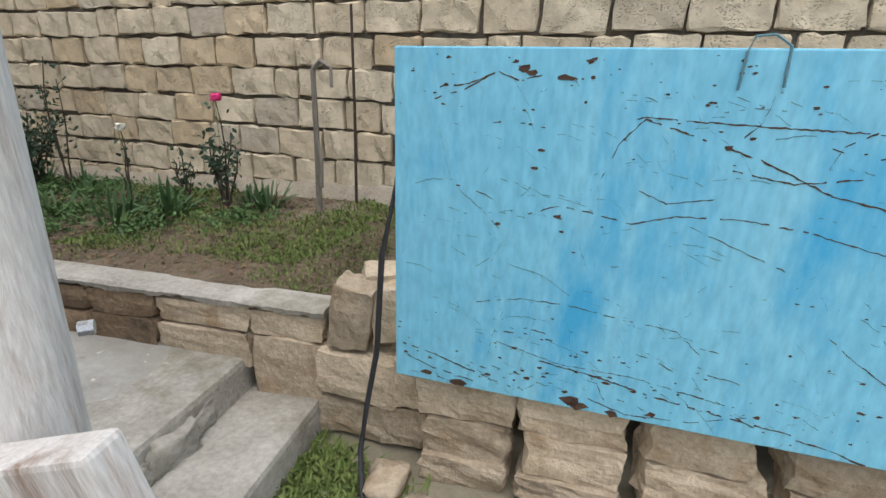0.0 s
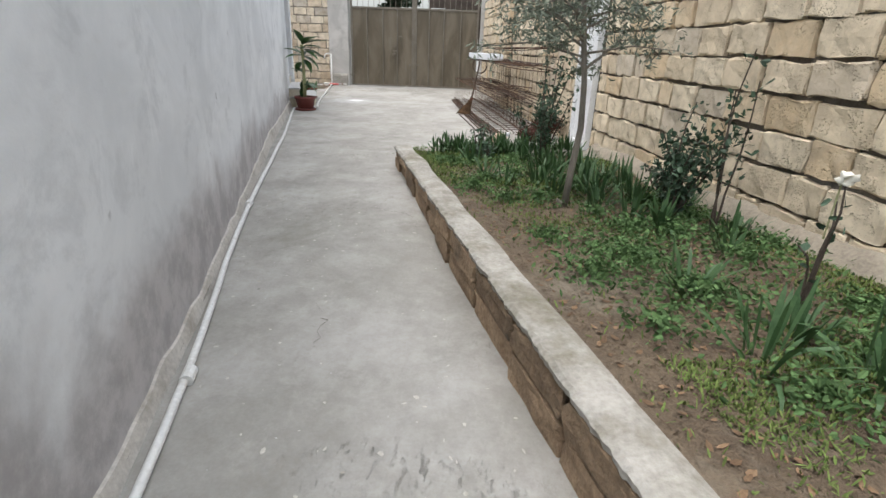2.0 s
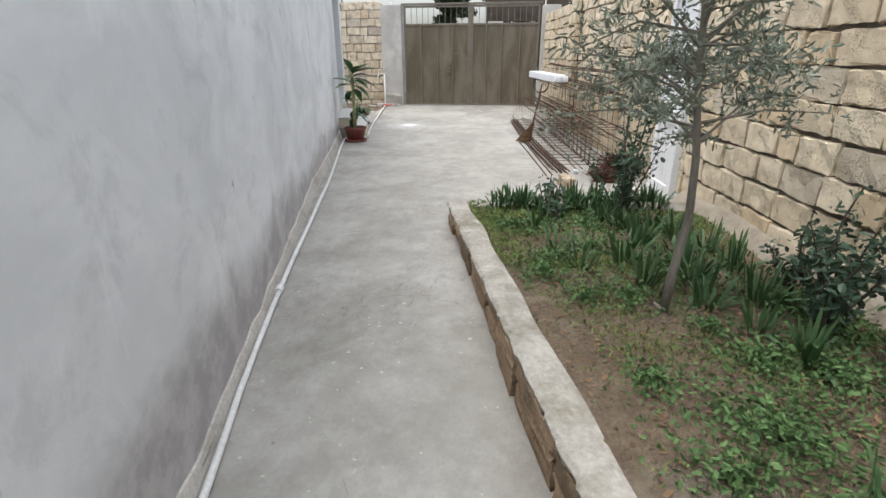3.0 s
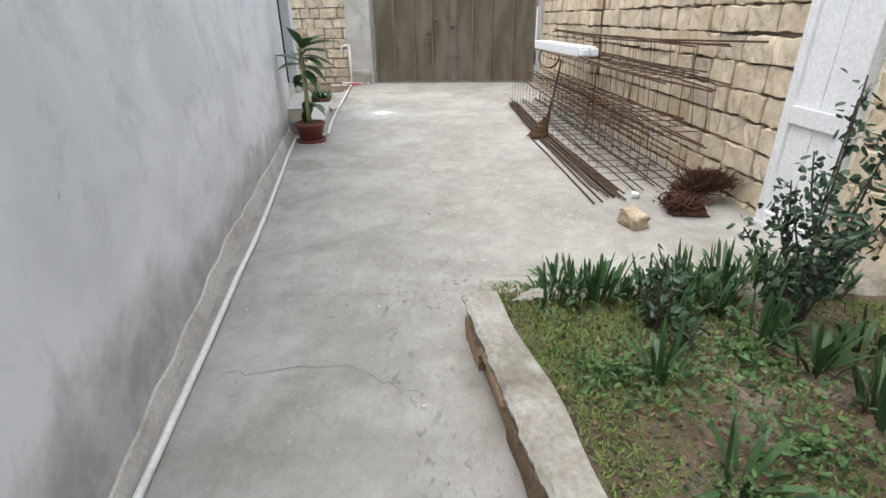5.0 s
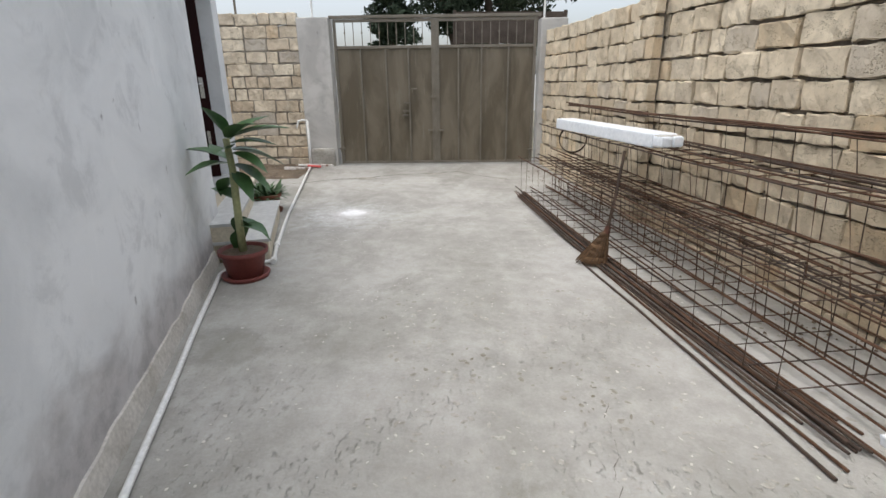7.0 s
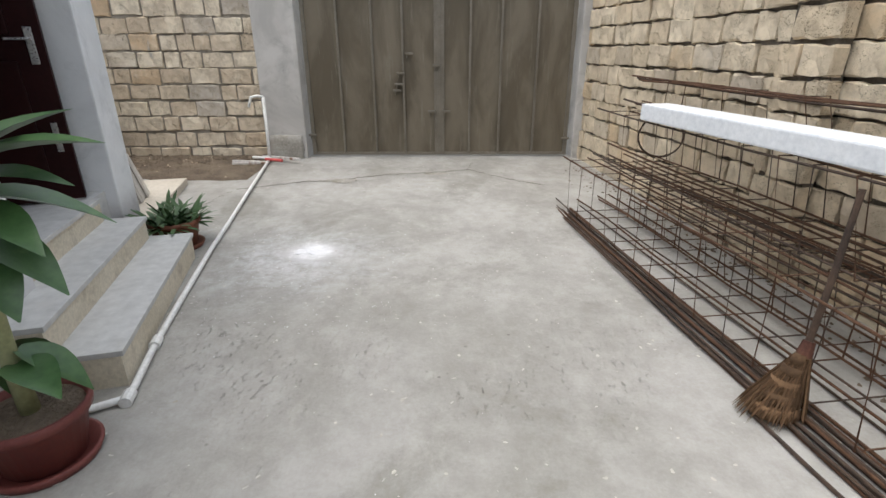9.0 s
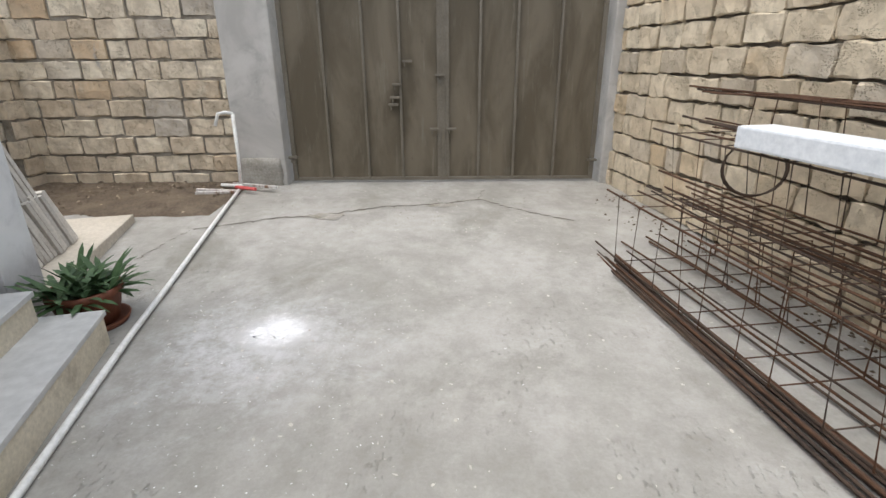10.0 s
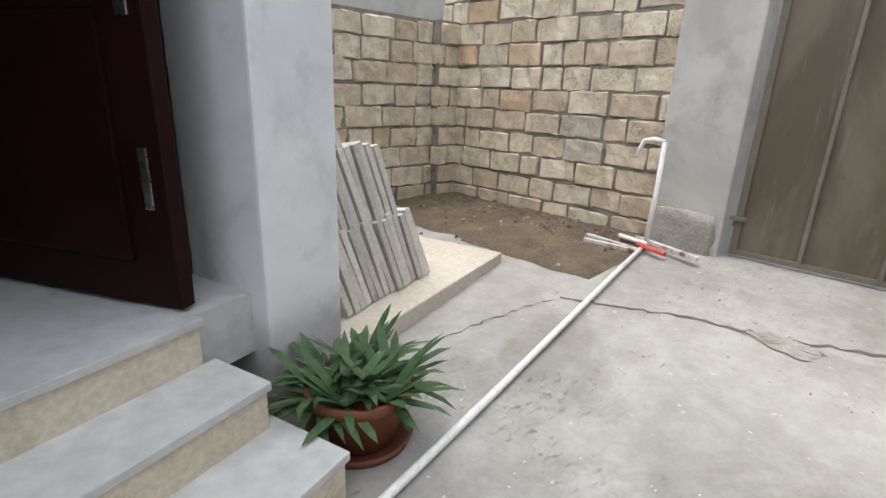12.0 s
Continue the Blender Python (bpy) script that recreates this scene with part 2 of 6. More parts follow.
M = dict(
    concrete=yard_concrete(),
    rough_concrete=material("rough_concrete", (0.26, 0.24, 0.205), (0.43, 0.41, 0.37), 4.0, 0.9, 0.9, 40, c=(0.17, 0.155, 0.11), c_scale=1.6, c_amount=0.6),
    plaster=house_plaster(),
    pier=house_plaster("pier_render", (0.40, 0.385, 0.36), (0.53, 0.515, 0.485), False),
    damp=material("damp_cement", (0.43, 0.40, 0.355), (0.57, 0.54, 0.49), 2.5, 0.95, 0.35, 40, c=(0.33, 0.30, 0.25), c_scale=2.2, c_amount=0.5),
    stone=limestone("shell_limestone", (0.77, 0.665, 0.50), (0.63, 0.52, 0.37), (0.60, 0.45, 0.28), (0.50, 0.44, 0.36), 0.0),
    old_stone=limestone("weathered_limestone", (0.80, 0.71, 0.56), (0.58, 0.475, 0.35), (0.56, 0.39, 0.23), (0.42, 0.39, 0.35), 0.06),
    loose_stone=material("loose_limestone", (0.34, 0.27, 0.19), (0.54, 0.45, 0.34), 4.0, 0.95, 0.9, 40, c=(0.33, 0.24, 0.15), c_scale=3.0, c_amount=0.5, vary=0.25, depth=0.015),
    kerb_stone=material("brown_kerb_stone", (0.17, 0.115, 0.072), (0.36, 0.26, 0.17), 5.0, 0.95, 1.0, 38, c=(0.10, 0.075, 0.05), c_scale=2.5, c_amount=0.5, vary=0.3, depth=0.02),
    mortar=material("mortar", (0.085, 0.07, 0.053), (0.19, 0.162, 0.13), 6.0, 0.95, 0.9, 50, c=(0.36, 0.345, 0.32), c_scale=1.3, c_amount=0.3),
    old_mortar=material("old_mortar", (0.17, 0.145, 0.11), (0.33, 0.30, 0.255), 6.0, 0.95, 0.9, 50, c=(0.09, 0.075, 0.06), c_scale=2.6, c_amount=0.5),
    gate=gate_paint(),
    gate_dark=material("gate_frame_paint", (0.125, 0.108, 0.08), (0.20, 0.177, 0.14), 3.0, 0.45, 0.1, 60, spec=0.5),
    rust=material("rusty_steel", (0.055, 0.028, 0.017), (0.12, 0.062, 0.035), 12.0, 0.85, 0.4, 120, metal=0.1),
    rust_dark=material("dark_rebar", (0.04, 0.03, 0.025), (0.10, 0.066, 0.047), 9.0, 0.7, 0.4, 120, metal=0.2),
    blue=material("sky_blue_panel_paint", (0.155, 0.52, 0.76), (0.245, 0.61, 0.81), 1.6, 0.5, 0.03, 22, c=(0.06, 0.41, 0.71), c_scale=1.5, c_amount=0.5, stretch=(1.6, 1, 0.5), spec=0.4),
    scratch=material("rust_scratch", (0.045, 0.03, 0.025), (0.12, 0.07, 0.045), 25.0, 0.9, 0.5, 90),
    scratch_pale=material("scuffed_paint", (0.07, 0.22, 0.30), (0.14, 0.24, 0.26), 20.0, 0.8, 0.2, 90),
    white=material("white_paint", (0.70, 0.71, 0.72), (0.80, 0.81, 0.82), 2.0, 0.4, 0.05, 40, c=(0.62, 0.62, 0.60), c_scale=2.0, c_amount=0.3, spec=0.5),
    old_white=material("peeling_white_paint", (0.52, 0.49, 0.46), (0.68, 0.66, 0.64), 5.0, 0.7, 0.4, 60, c=(0.20, 0.105, 0.055), c_scale=2.2, c_amount=0.62, stretch=(4, 4, 0.5)),
    pipe=material("white_plastic_pipe", (0.66, 0.66, 0.63), (0.76, 0.76, 0.73), 3.0, 0.45, 0.05, 40, c=(0.5, 0.48, 0.43), c_scale=3.0, c_amount=0.3),
    foam=material("white_wrapped_foam", (0.78, 0.82, 0.86), (0.86, 0.89, 0.92), 3.0, 0.35, 0.04, 30, spec=0.5),
    terracotta=material("reddish_plastic_pot", (0.13, 0.035, 0.03), (0.19, 0.06, 0.05), 4.0, 0.5, 0.1, 60),
    clay=material("brown_clay_pot", (0.13, 0.045, 0.025), (0.19, 0.07, 0.04), 4.0, 0.6, 0.15, 60),
    soil=material("garden_soil", (0.085, 0.062, 0.042), (0.175, 0.132, 0.09), 2.5, 1.0, 1.0, 30, c=(0.25, 0.215, 0.165), c_scale=0.9, c_amount=0.42, depth=0.04),
    dirt=material("dark_dirt", (0.10, 0.075, 0.052), (0.21, 0.165, 0.12), 4.0, 1.0, 1.0, 35, depth=0.04),
    ground=material("waste_ground", (0.20, 0.18, 0.13), (0.28, 0.25, 0.19), 0.6, 1.0, 0.5, 20, c=(0.10, 0.14, 0.05), c_scale=0.3),
    bark=material("grey_olive_bark", (0.13, 0.115, 0.095), (0.25, 0.225, 0.19), 8.0, 0.95, 0.7, 60, stretch=(1, 1, 0.3)),
    bark_dark=material("dark_bark", (0.05, 0.038, 0.03), (0.10, 0.08, 0.065), 4.0, 0.95, 0.6, 40),
    olive=material("olive_leaves", (0.13, 0.16, 0.115), (0.24, 0.27, 0.21), 30.0, 0.6, 0.0, 90, island=True, vary=0.35),
    rose_leaf=material("rose_leaves", (0.028, 0.055, 0.032), (0.06, 0.10, 0.06), 20.0, 0.55, 0.0, 90, island=True, vary=0.4),
    iris=material("iris_leaves", (0.028, 0.068, 0.024), (0.068, 0.125, 0.05), 15.0, 0.5, 0.0, 90, island=True, vary=0.4),
    grass=material("grass_and_weeds", (0.068, 0.118, 0.026), (0.165, 0.20, 0.066), 12.0, 0.8, 0.0, 90, island=True, vary=0.4, spec=0.15),
    weed=material("broad_weed_leaves", (0.05, 0.105, 0.035), (0.11, 0.18, 0.07), 12.0, 0.7, 0.0, 90, island=True, vary=0.4, spec=0.15),
    litter=material("dry_leaf_litter", (0.11, 0.062, 0.036), (0.22, 0.145, 0.085), 20.0, 0.9, 0.0, 90, island=True, vary=0.4),
    pot_leaf=material("fleshy_green_leaves", (0.035, 0.09, 0.03), (0.075, 0.15, 0.05), 6.0, 0.4, 0.05, 30, spec=0.5, c=(0.16, 0.24, 0.09), c_scale=4.0, c_amount=0.3),
    stem=material("pale_green_stem", (0.25, 0.27, 0.13), (0.36, 0.36, 0.20), 8.0, 0.7, 0.2, 40),
    aloe=material("aloe_leaves", (0.035, 0.075, 0.03), (0.075, 0.13, 0.052), 8.0, 0.55, 0.05, 50, island=True, vary=0.35),
    conifer=material("dark_conifer_foliage", (0.018, 0.03, 0.018), (0.04, 0.06, 0.035), 6.0, 0.8, 0.0, 40, island=True, vary=0.4),
    twig=material("red_brown_twigs", (0.04, 0.016, 0.012), (0.10, 0.045, 0.03), 15.0, 0.9, 0.3, 80, island=True, vary=0.4),
    broom=material("broom_straw", (0.075, 0.042, 0.022), (0.16, 0.095, 0.05), 20.0, 0.95, 0.3, 90, island=True, vary=0.4),
    step_tread=material("grey_stone_tread", (0.47, 0.47, 0.455), (0.54, 0.54, 0.525), 4.0, 0.55, 0.03, 14, c=(0.5, 0.49, 0.47), c_scale=5.0, c_amount=0.3),
    step_riser=material("cream_stone_riser", (0.56, 0.50, 0.38), (0.66, 0.60, 0.48), 3.0, 0.7, 0.15, 50, c=(0.36, 0.31, 0.23), c_scale=2.5, c_amount=0.4),
    slab=material("cream_concrete_slab", (0.46, 0.41, 0.33), (0.56, 0.51, 0.43), 1.5, 0.85, 0.2, 40),
    tile=material("thin_stone_tiles", (0.47, 0.44, 0.39), (0.62, 0.59, 0.54), 3.0, 0.8, 0.2, 50, c=(0.34, 0.30, 0.25), c_scale=3.0, c_amount=0.45, vary=0.2),
    door=material("dark_red_door", (0.012, 0.003, 0.003), (0.022, 0.005, 0.005), 3.0, 0.5, 0.05, 50, spec=0.12),
    # dark base colour carries the hall's indoor shade; its real paint is unknown
    room=material("shaded_inner_wall", (0.10, 0.07, 0.06), (0.14, 0.10, 0.085), 1.0, 0.8, 0.1, 30),
    chrome=material("satin_metal", (0.5, 0.5, 0.5), (0.6, 0.6, 0.6), 10.0, 0.3, 0.05, 80, metal=1.0),
    hose=material("black_hose", (0.02, 0.021, 0.024), (0.04, 0.042, 0.046), 10.0, 0.6, 0.1, 60),
    pink=material("pink_petals", (0.72, 0.02, 0.16), (0.85, 0.06, 0.26), 20.0, 0.6, 0.0, 60),
    cream=material("cream_petals", (0.75, 0.73, 0.62), (0.82, 0.80, 0.70), 20.0, 0.6, 0.0, 60),
    powder=material("white_lime_powder", (0.74, 0.74, 0.74), (0.82, 0.82, 0.82), 8.0, 1.0, 0.6, 50),
    crack=material("dark_crack", (0.09, 0.08, 0.065), (0.16, 0.14, 0.115), 12.0, 1.0, 0.5, 60),
    sand=material("sandy_patch", (0.22, 0.19, 0.15), (0.33, 0.29, 0.23), 6.0, 1.0, 0.6, 50),
    white_red=material("red_marking", (0.55, 0.08, 0.08), (0.62, 0.12, 0.11), 6.0, 0.6, 0.1, 50),
    far_white=material("far_white_wall", (0.7, 0.7, 0.7), (0.78, 0.78, 0.78), 1.0, 0.8, 0.05, 30),
)


# ---- helpers of shape ----
def to_mesh(name, bm, mat, smooth=False):
    me = bpy.data.meshes.new(name)
    bmesh.ops.recalc_face_normals(bm, faces=bm.faces[:])
    bm.to_mesh(me)
    bm.free()
    me.materials.append(mat)
    if smooth:
        for f in me.polygons:
            f.use_smooth = True
    return me


def part(name, bm, mat, parent, label="", smooth=False):
    ob = new(name, bm if isinstance(bm, bpy.types.Mesh) else to_mesh(name, bm, mat, smooth))
    ob.parent = parent
    return tagged(ob, label)


def thing(name, m, label, category, group="", kind=""):
    ob = new(name)
    ob.empty_display_size = 0.1
    ob.matrix_world = m
    ob.matrix_basis = m
    return tagged(ob, label, category, group, kind)


def solid(name, bm, mat, label, category="", group="", kind="", m=None, smooth=False):
    ob = new(name, to_mesh(name, bm, mat, smooth))
    if m is not None:
        ob.matrix_basis = m
    return tagged(ob, label, category, group, kind)


def box(bm, x0, x1, y0, y1, z0, z1, bevel=0.0, wobble=0.0, m=None):
    r = bmesh.ops.create_cube(bm, size=1.0)["verts"]
    for v in r:
        v.co = Vector((x0 + (v.co.x + 0.5) * (x1 - x0), y0 + (v.co.y + 0.5) * (y1 - y0), z0 + (v.co.z + 0.5) * (z1 - z0)))
        if wobble:
            v.co += Vector([random.uniform(-wobble, wobble) for _ in range(3)])
        if m is not None:
            v.co = m @ v.co
    if bevel:
        es = list({e for v in r for e in v.link_edges})
        bmesh.ops.bevel(bm, geom=es, offset=bevel, segments=2, affect="EDGES", profile=0.6)
    return bm


def tube(bm, pts, r, n=6, taper=1.0):
    """A round bar along points; its radius runs from r to r * taper."""
    pts = [Vector(p) for p in pts]
    rings = []
    for i, p in enumerate(pts):
        d = (pts[min(i + 1, len(pts) - 1)] - pts[max(i - 1, 0)]).normalized()
        a = d.cross(Vector((0, 0, 1)) if abs(d.z) < 0.9 else Vector((1, 0, 0))).normalized()
        b = d.cross(a)
        rad = r * (1 + (taper - 1) * i / max(1, len(pts) - 1))
        rings.append([bm.verts.new(p + rad * (math.cos(2 * math.pi * k / n) * a + math.sin(2 * math.pi * k / n) * b)) for k in range(n)])
    for q, w in zip(rings, rings[1:]):
        for k in range(n):
            bm.faces.new((q[k], q[(k + 1) % n], w[(k + 1) % n], w[k]))
    bm.faces.new(rings[0][::-1])
    bm.faces.new(rings[-1])
    return bm


def lathe(bm, profile, n=24, at=(0, 0, 0)):
    """A turned shape from (radius, height) pairs."""
    o = Vector(at)
    rings = [[bm.verts.new(o + Vector((r * math.cos(2 * math.pi * k / n), r * math.sin(2 * math.pi * k / n), z))) for k in range(n)] for r, z in profile]
    for q, w in zip(rings, rings[1:]):
        for k in range(n):
            bm.faces.new((q[k], q[(k + 1) % n], w[(k + 1) % n], w[k]))
    bm.faces.new(rings[0][::-1])
    bm.faces.new(rings[-1])
    return bm


def rock(bm, size, m=None, rough=0.12, cuts=2):
    """A roughly squared, worn stone."""
    old = set(bm.verts)
    r = bmesh.ops.create_cube(bm, size=1.0)["verts"]
    es = list({e for v in r for e in v.link_edges})
    bmesh.ops.subdivide_edges(bm, edges=es, cuts=cuts, use_grid_fill=True)
    vs = [v for v in bm.verts if v not in old]
    seed = Vector([random.uniform(0, 50) for _ in range(3)])
    for v in vs:
        c = v.co.copy()
        k = max(abs(c.x), abs(c.y), abs(c.z)) / max(c.length, 1e-4)
        c *= 1.0 - 0.13 * (1 - k)
        c += 0.5 * rough * noise.noise_vector(c * 2.6 + seed) + 0.2 * rough * noise.noise_vector(c * 8.0 + seed)
        v.co = Vector((c.x * size[0], c.y * size[1], c.z * size[2]))
        if m is not None:
            v.co = m @ v.co
    return bm


def blades(name, rows, mat, parent=None, bend=True):
    """Many leaf blades in one mesh. A row: base, direction, length, width, droop, side."""
    verts, faces = [], []
    for base, way, length, width, droop, side in rows:
        b, d, s = Vector(base), Vector(way).normalized(), Vector(side).normalized()
        i = len(verts)
        p1 = b + d * length * 0.45 - Vector((0, 0, droop * 0.2 * length))
        p2 = b + d * length * 0.8 - Vector((0, 0, droop * 0.6 * length))
        p3 = b + d * length - Vector((0, 0, droop * length))
        verts += [b - s * width * 0.25, b + s * width * 0.25, p1 - s * width * 0.5, p1 + s * width * 0.5, p2 - s * width * 0.4, p2 + s * width * 0.4, p3]
        faces += [(i, i + 1, i + 3, i + 2), (i + 2, i + 3, i + 5, i + 4), (i + 4, i + 5, i + 6)]
    me = bpy.data.meshes.new(name)
    me.from_pydata([tuple(v) for v in verts], [], faces)
    me.materials.append(mat)
    ob = new(name, me)
    if parent:
        ob.parent = parent
    return ob


def leaves(name, rows, mat, parent=None):
    """Many small rounded leaves in one mesh. A row: centre, way along the leaf, side, length, width."""
    verts, faces = [], []
    for c, way, side, length, width in rows:
        c, d, s = Vector(c), Vector(way).normalized(), Vector(side).normalized()
        i = len(verts)
        up = d.cross(s) * width * 0.15
        verts += [c - d * length * 0.5, c - d * length * 0.15 + s * width * 0.5 + up, c + d * length * 0.25 + s * width * 0.4 + up, c + d * length * 0.5, c + d * length * 0.25 - s * width * 0.4 + up, c - d * length * 0.15 - s * width * 0.5 + up]
        faces += [(i, i + 1, i + 2, i + 3), (i, i + 3, i + 4, i + 5)]
    me = bpy.data.meshes.new(name)
    me.from_pydata([tuple(v) for v in verts], [], faces)
    me.materials.append(mat)
    ob = new(name, me)
    if parent:
        ob.parent = parent
    return ob


def rand_dir(up=0.0):
    v = Vector((random.gauss(0, 1), random.gauss(0, 1), random.gauss(0, 1) + up))
    return v.normalized()


def frame_at(ox, oy, angle, oz=0.0):
    return Matrix.Translation((ox, oy, oz)) @ Matrix.Rotation(angle, 4, "Z")


def lerp(a, b, t):
    return a + (b - a) * t


# ---- plan ----
HOUSE_A = math.atan(0.272)          # the house front, and the passage along it
HOUSE = frame_at(0.0, 2.545, HOUSE_A)      # local x runs back along the walk, local y out into the yard
WALL_A = math.pi + math.atan(0.140)
WALL = frame_at(0.0, 5.85, WALL_A)         # local x runs towards the gate, local y into the yard
KERB_A = math.atan(0.283)


def kerb_y(x):
    return 4.09 + 0.283 * x


def wall_y(x):
    return 5.85 + 0.140 * x


def house_y(x):
    return 2.545 + 0.272 * x


def level(x):
    """Height of the concrete: a slow rise towards the gate."""
    if x > -2.0:
        return -0.17
    if x > -5.5:
        return lerp(0.0, -0.17, (x + 5.5) / 3.5)
    if x > -12.0:
        return 0.0
    return 0.09 * min(1.0, (-12.0 - x) / 3.0)


def soil_z(x, y):
    t = (y - kerb_y(x)) / max(0.3, wall_y(x) - kerb_y(x))
    near = min(1.0, max(0.0, (x + 4.0) / 4.0))
    z = lerp(0.125, lerp(0.08, 0.27, near), min(1, max(0, t)))
    if x > 0.4:
        z -= 0.25 * min(1.0, (x - 0.4) / 0.5)
    return z + 0.03 * noise.noise(Vector((x * 1.7, y * 1.7, 0))) + 0.015 * noise.noise(Vector((x * 7, y * 7, 3)))


# ---- ground and floors ----
bm = bmesh.new()
bmesh.ops.create_grid(bm, x_segments=60, y_segments=60, size=1.0)
for v in bm.verts:
    sx, sy = v.co.x, v.co.y
    v.co = Vector((-6 + 300 * sx * abs(sx), 2 + 300 * sy * abs(sy), -0.52))
solid("ground", bm, M["ground"], "bare earthen ground around the yard", "ground", kind="structure")


def sheet(name, x0, x1, y0, y1, step, inside, height, mat, label, category):
    """A grid of cells kept where inside() holds, at the height given."""
    nx, ny = int((x1 - x0) / step) + 1, int((y1 - y0) / step) + 1
    made, verts, faces = {}, [], []

    def vert(i, j):
        if (i, j) not in made:
            x, y = x0 + i * step, y0 + j * step
            made[i, j] = len(verts)
            verts.append((x, y, height(x, y)))
        return made[i, j]

    for i in range(nx):
        for j in range(ny):
            if inside(x0 + (i + 0.5) * step, y0 + (j + 0.5) * step):
                faces.append((vert(i, j), vert(i + 1, j), vert(i + 1, j + 1), vert(i, j + 1)))
    me = bpy.data.meshes.new(name)
    me.from_pydata(verts, [], faces)
    me.materials.append(mat)
    for f in me.polygons:
        f.use_smooth = True
    return tagged(new(name, me), label, category, kind="structure")


def yard_inside(x, y):
    if y > wall_y(x) + 0.15:
        return False
    if x > -5.0 and y > kerb_y(x) + 0.1:
        return False
    if x < -11.7:
        return y > -3.5
    return y > house_y(x) - 0.35


def yard_height(x, y):
    rough = 0.004 * noise.noise(Vector((x * 9, y * 9, 5))) if y > 2.6 and x < -5 else 0.0
    return level(x) + 0.008 * noise.noise(Vector((x * 1.3, y * 1.3, 1))) + 0.002 * noise.noise(Vector((x * 6, y * 6, 2))) + rough


sheet("floor", -15.6, 0.36, -3.5, 5.95, 0.1, yard_inside, yard_height, M["concrete"], "worn stained grey concrete yard floor with cracks", "floor")
sheet("garden_bed", -5.88, 3.6, 2.4, 6.5, 0.06, lambda x, y: kerb_y(x) + 0.12 < y < wall_y(x) + 0.1 and (x < 0.75 or y > 4.55) and x > -5.2 - 0.14 * (y - 2.62), soil_z, M["soil"], "bare brown garden soil with patches of green", "soil")

# worn steps that lead up to the passage
CROSS = frame_at(0.40, 4.2, KERB_A)
bm = bmesh.new()
box(bm, -0.5, 0.02, -1.25, 0.14, -0.6, -0.172, 0.03, 0.012)
solid("upper_step", bm, M["rough_concrete"], "broken-edged concrete landing of the passage", "step", kind="structure", m=CROSS)
bm = bmesh.new()
box(bm, 0.0, 0.40, -1.3, 0.14, -0.6, -0.335, 0.03, 0.015)
solid("lower_step", bm, M["rough_concrete"], "rough concrete step with a chipped edge", "step", kind="structure", m=CROSS)
random.seed(3)
for i, (dy, s) in enumerate(((-0.33, 0.9), (-0.52, 1.3), (-0.72, 1.0), (-0.95, 1.5))):
    bm = bmesh.new()
    rock(bm, (0.1 * s, 0.17 * s, 0.11 * s), rough=0.55, cuts=4)
    solid("concrete_lump", bm, M["rough_concrete"], "broken lump of concrete at the step's edge", "rubble", "lumps at the steps", m=CROSS @ pose(0.0, dy, -0.285, random.uniform(-15, 15), 0, random.uniform(-15, 15)), smooth=True)

# dirt corner beside the gate and the low slab by the house
bm = bmesh.new()
bmesh.ops.create_grid(bm, x_segments=20, y_segments=30, size=0.5)
for v in bm.verts:
    x, y = -14.35 + v.co.x * 1.3, -1.85 + v.co.y * 2.7
    x += 0.1 * noise.noise(Vector((y * 3, 0, 7)))
    edge = max(abs(v.co.x), abs(v.co.y)) > 0.49
    v.co = Vector((x, y, level(x) + (0.0 if edge else 0.025 + 0.02 * noise.noise(Vector((x * 5, y * 5, 1))))))
solid("dirt_patch", bm, M["dirt"], "dark trodden dirt along the foot of the stone wall", "dirt", kind="structure", smooth=True)
bm = bmesh.new()
box(bm, 12.25, 14.05, -1.15, -0.16, -0.1, 0.115, 0.012)
for v in bm.verts:
    v.co.x *= -1
solid("low_slab", bm, M["slab"], "low cream concrete slab beside the house", "slab", kind="structure", m=frame_at(0.0, 2.545, math.atan(0.26)))

# ---- house ----
bm = bmesh.new()
box(bm, -10.47, 0.75, -0.3, 0.0, -0.6, 3.3)
box(bm, -11.85, -10.47, -0.3, 0.0, 2.72, 3.3)
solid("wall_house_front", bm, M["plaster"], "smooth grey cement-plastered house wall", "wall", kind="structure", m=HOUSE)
bm = bmesh.new()
box(bm, -12.24, -11.85, -0.42, 0.004, -0.3, 3.3, 0.012)
solid("pillar", bm, M["plaster"], "pale grey plastered pillar beside the doorway", "pillar", kind="structure", m=HOUSE)
bm = bmesh.new()
box(bm, -12.2, -12.0, -4.0, -0.42, -0.3, 3.3)
box(bm, 0.45, 0.75, -4.0, -0.3, -0.6, 3.3)
box(bm, -12.2, 0.75, -4.2, -4.0, -0.6, 3.3)
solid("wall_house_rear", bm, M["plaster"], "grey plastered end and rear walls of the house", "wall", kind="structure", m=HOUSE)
bm = bmesh.new()
box(bm, -12.3, 0.9, -4.3, 0.12, 3.3, 3.45)
solid("roof_house", bm, M["rough_concrete"], "flat concrete roof of the house", "roof", kind="structure", m=HOUSE)
bm = bmesh.new()
box(bm, -11.95, -9.6, -2.6, -0.08, 0.3, 0.535)
solid("floor_hall", bm, M["step_tread"], "pale grey tiled floor of the entrance hall", "floor", kind="structure", m=HOUSE)
bm = bmesh.new()
box(bm, -12.0, -9.5, -2.75, -2.6, 0.3, 3.0)
box(bm, -9.6, -9.5, -2.6, -0.3, 0.3, 3.0)
solid("wall_hall", bm, M["room"], "plain inner walls of the entrance hall, coloured dark for its shade", "wall", kind="structure", m=HOUSE)
bm = bmesh.new()
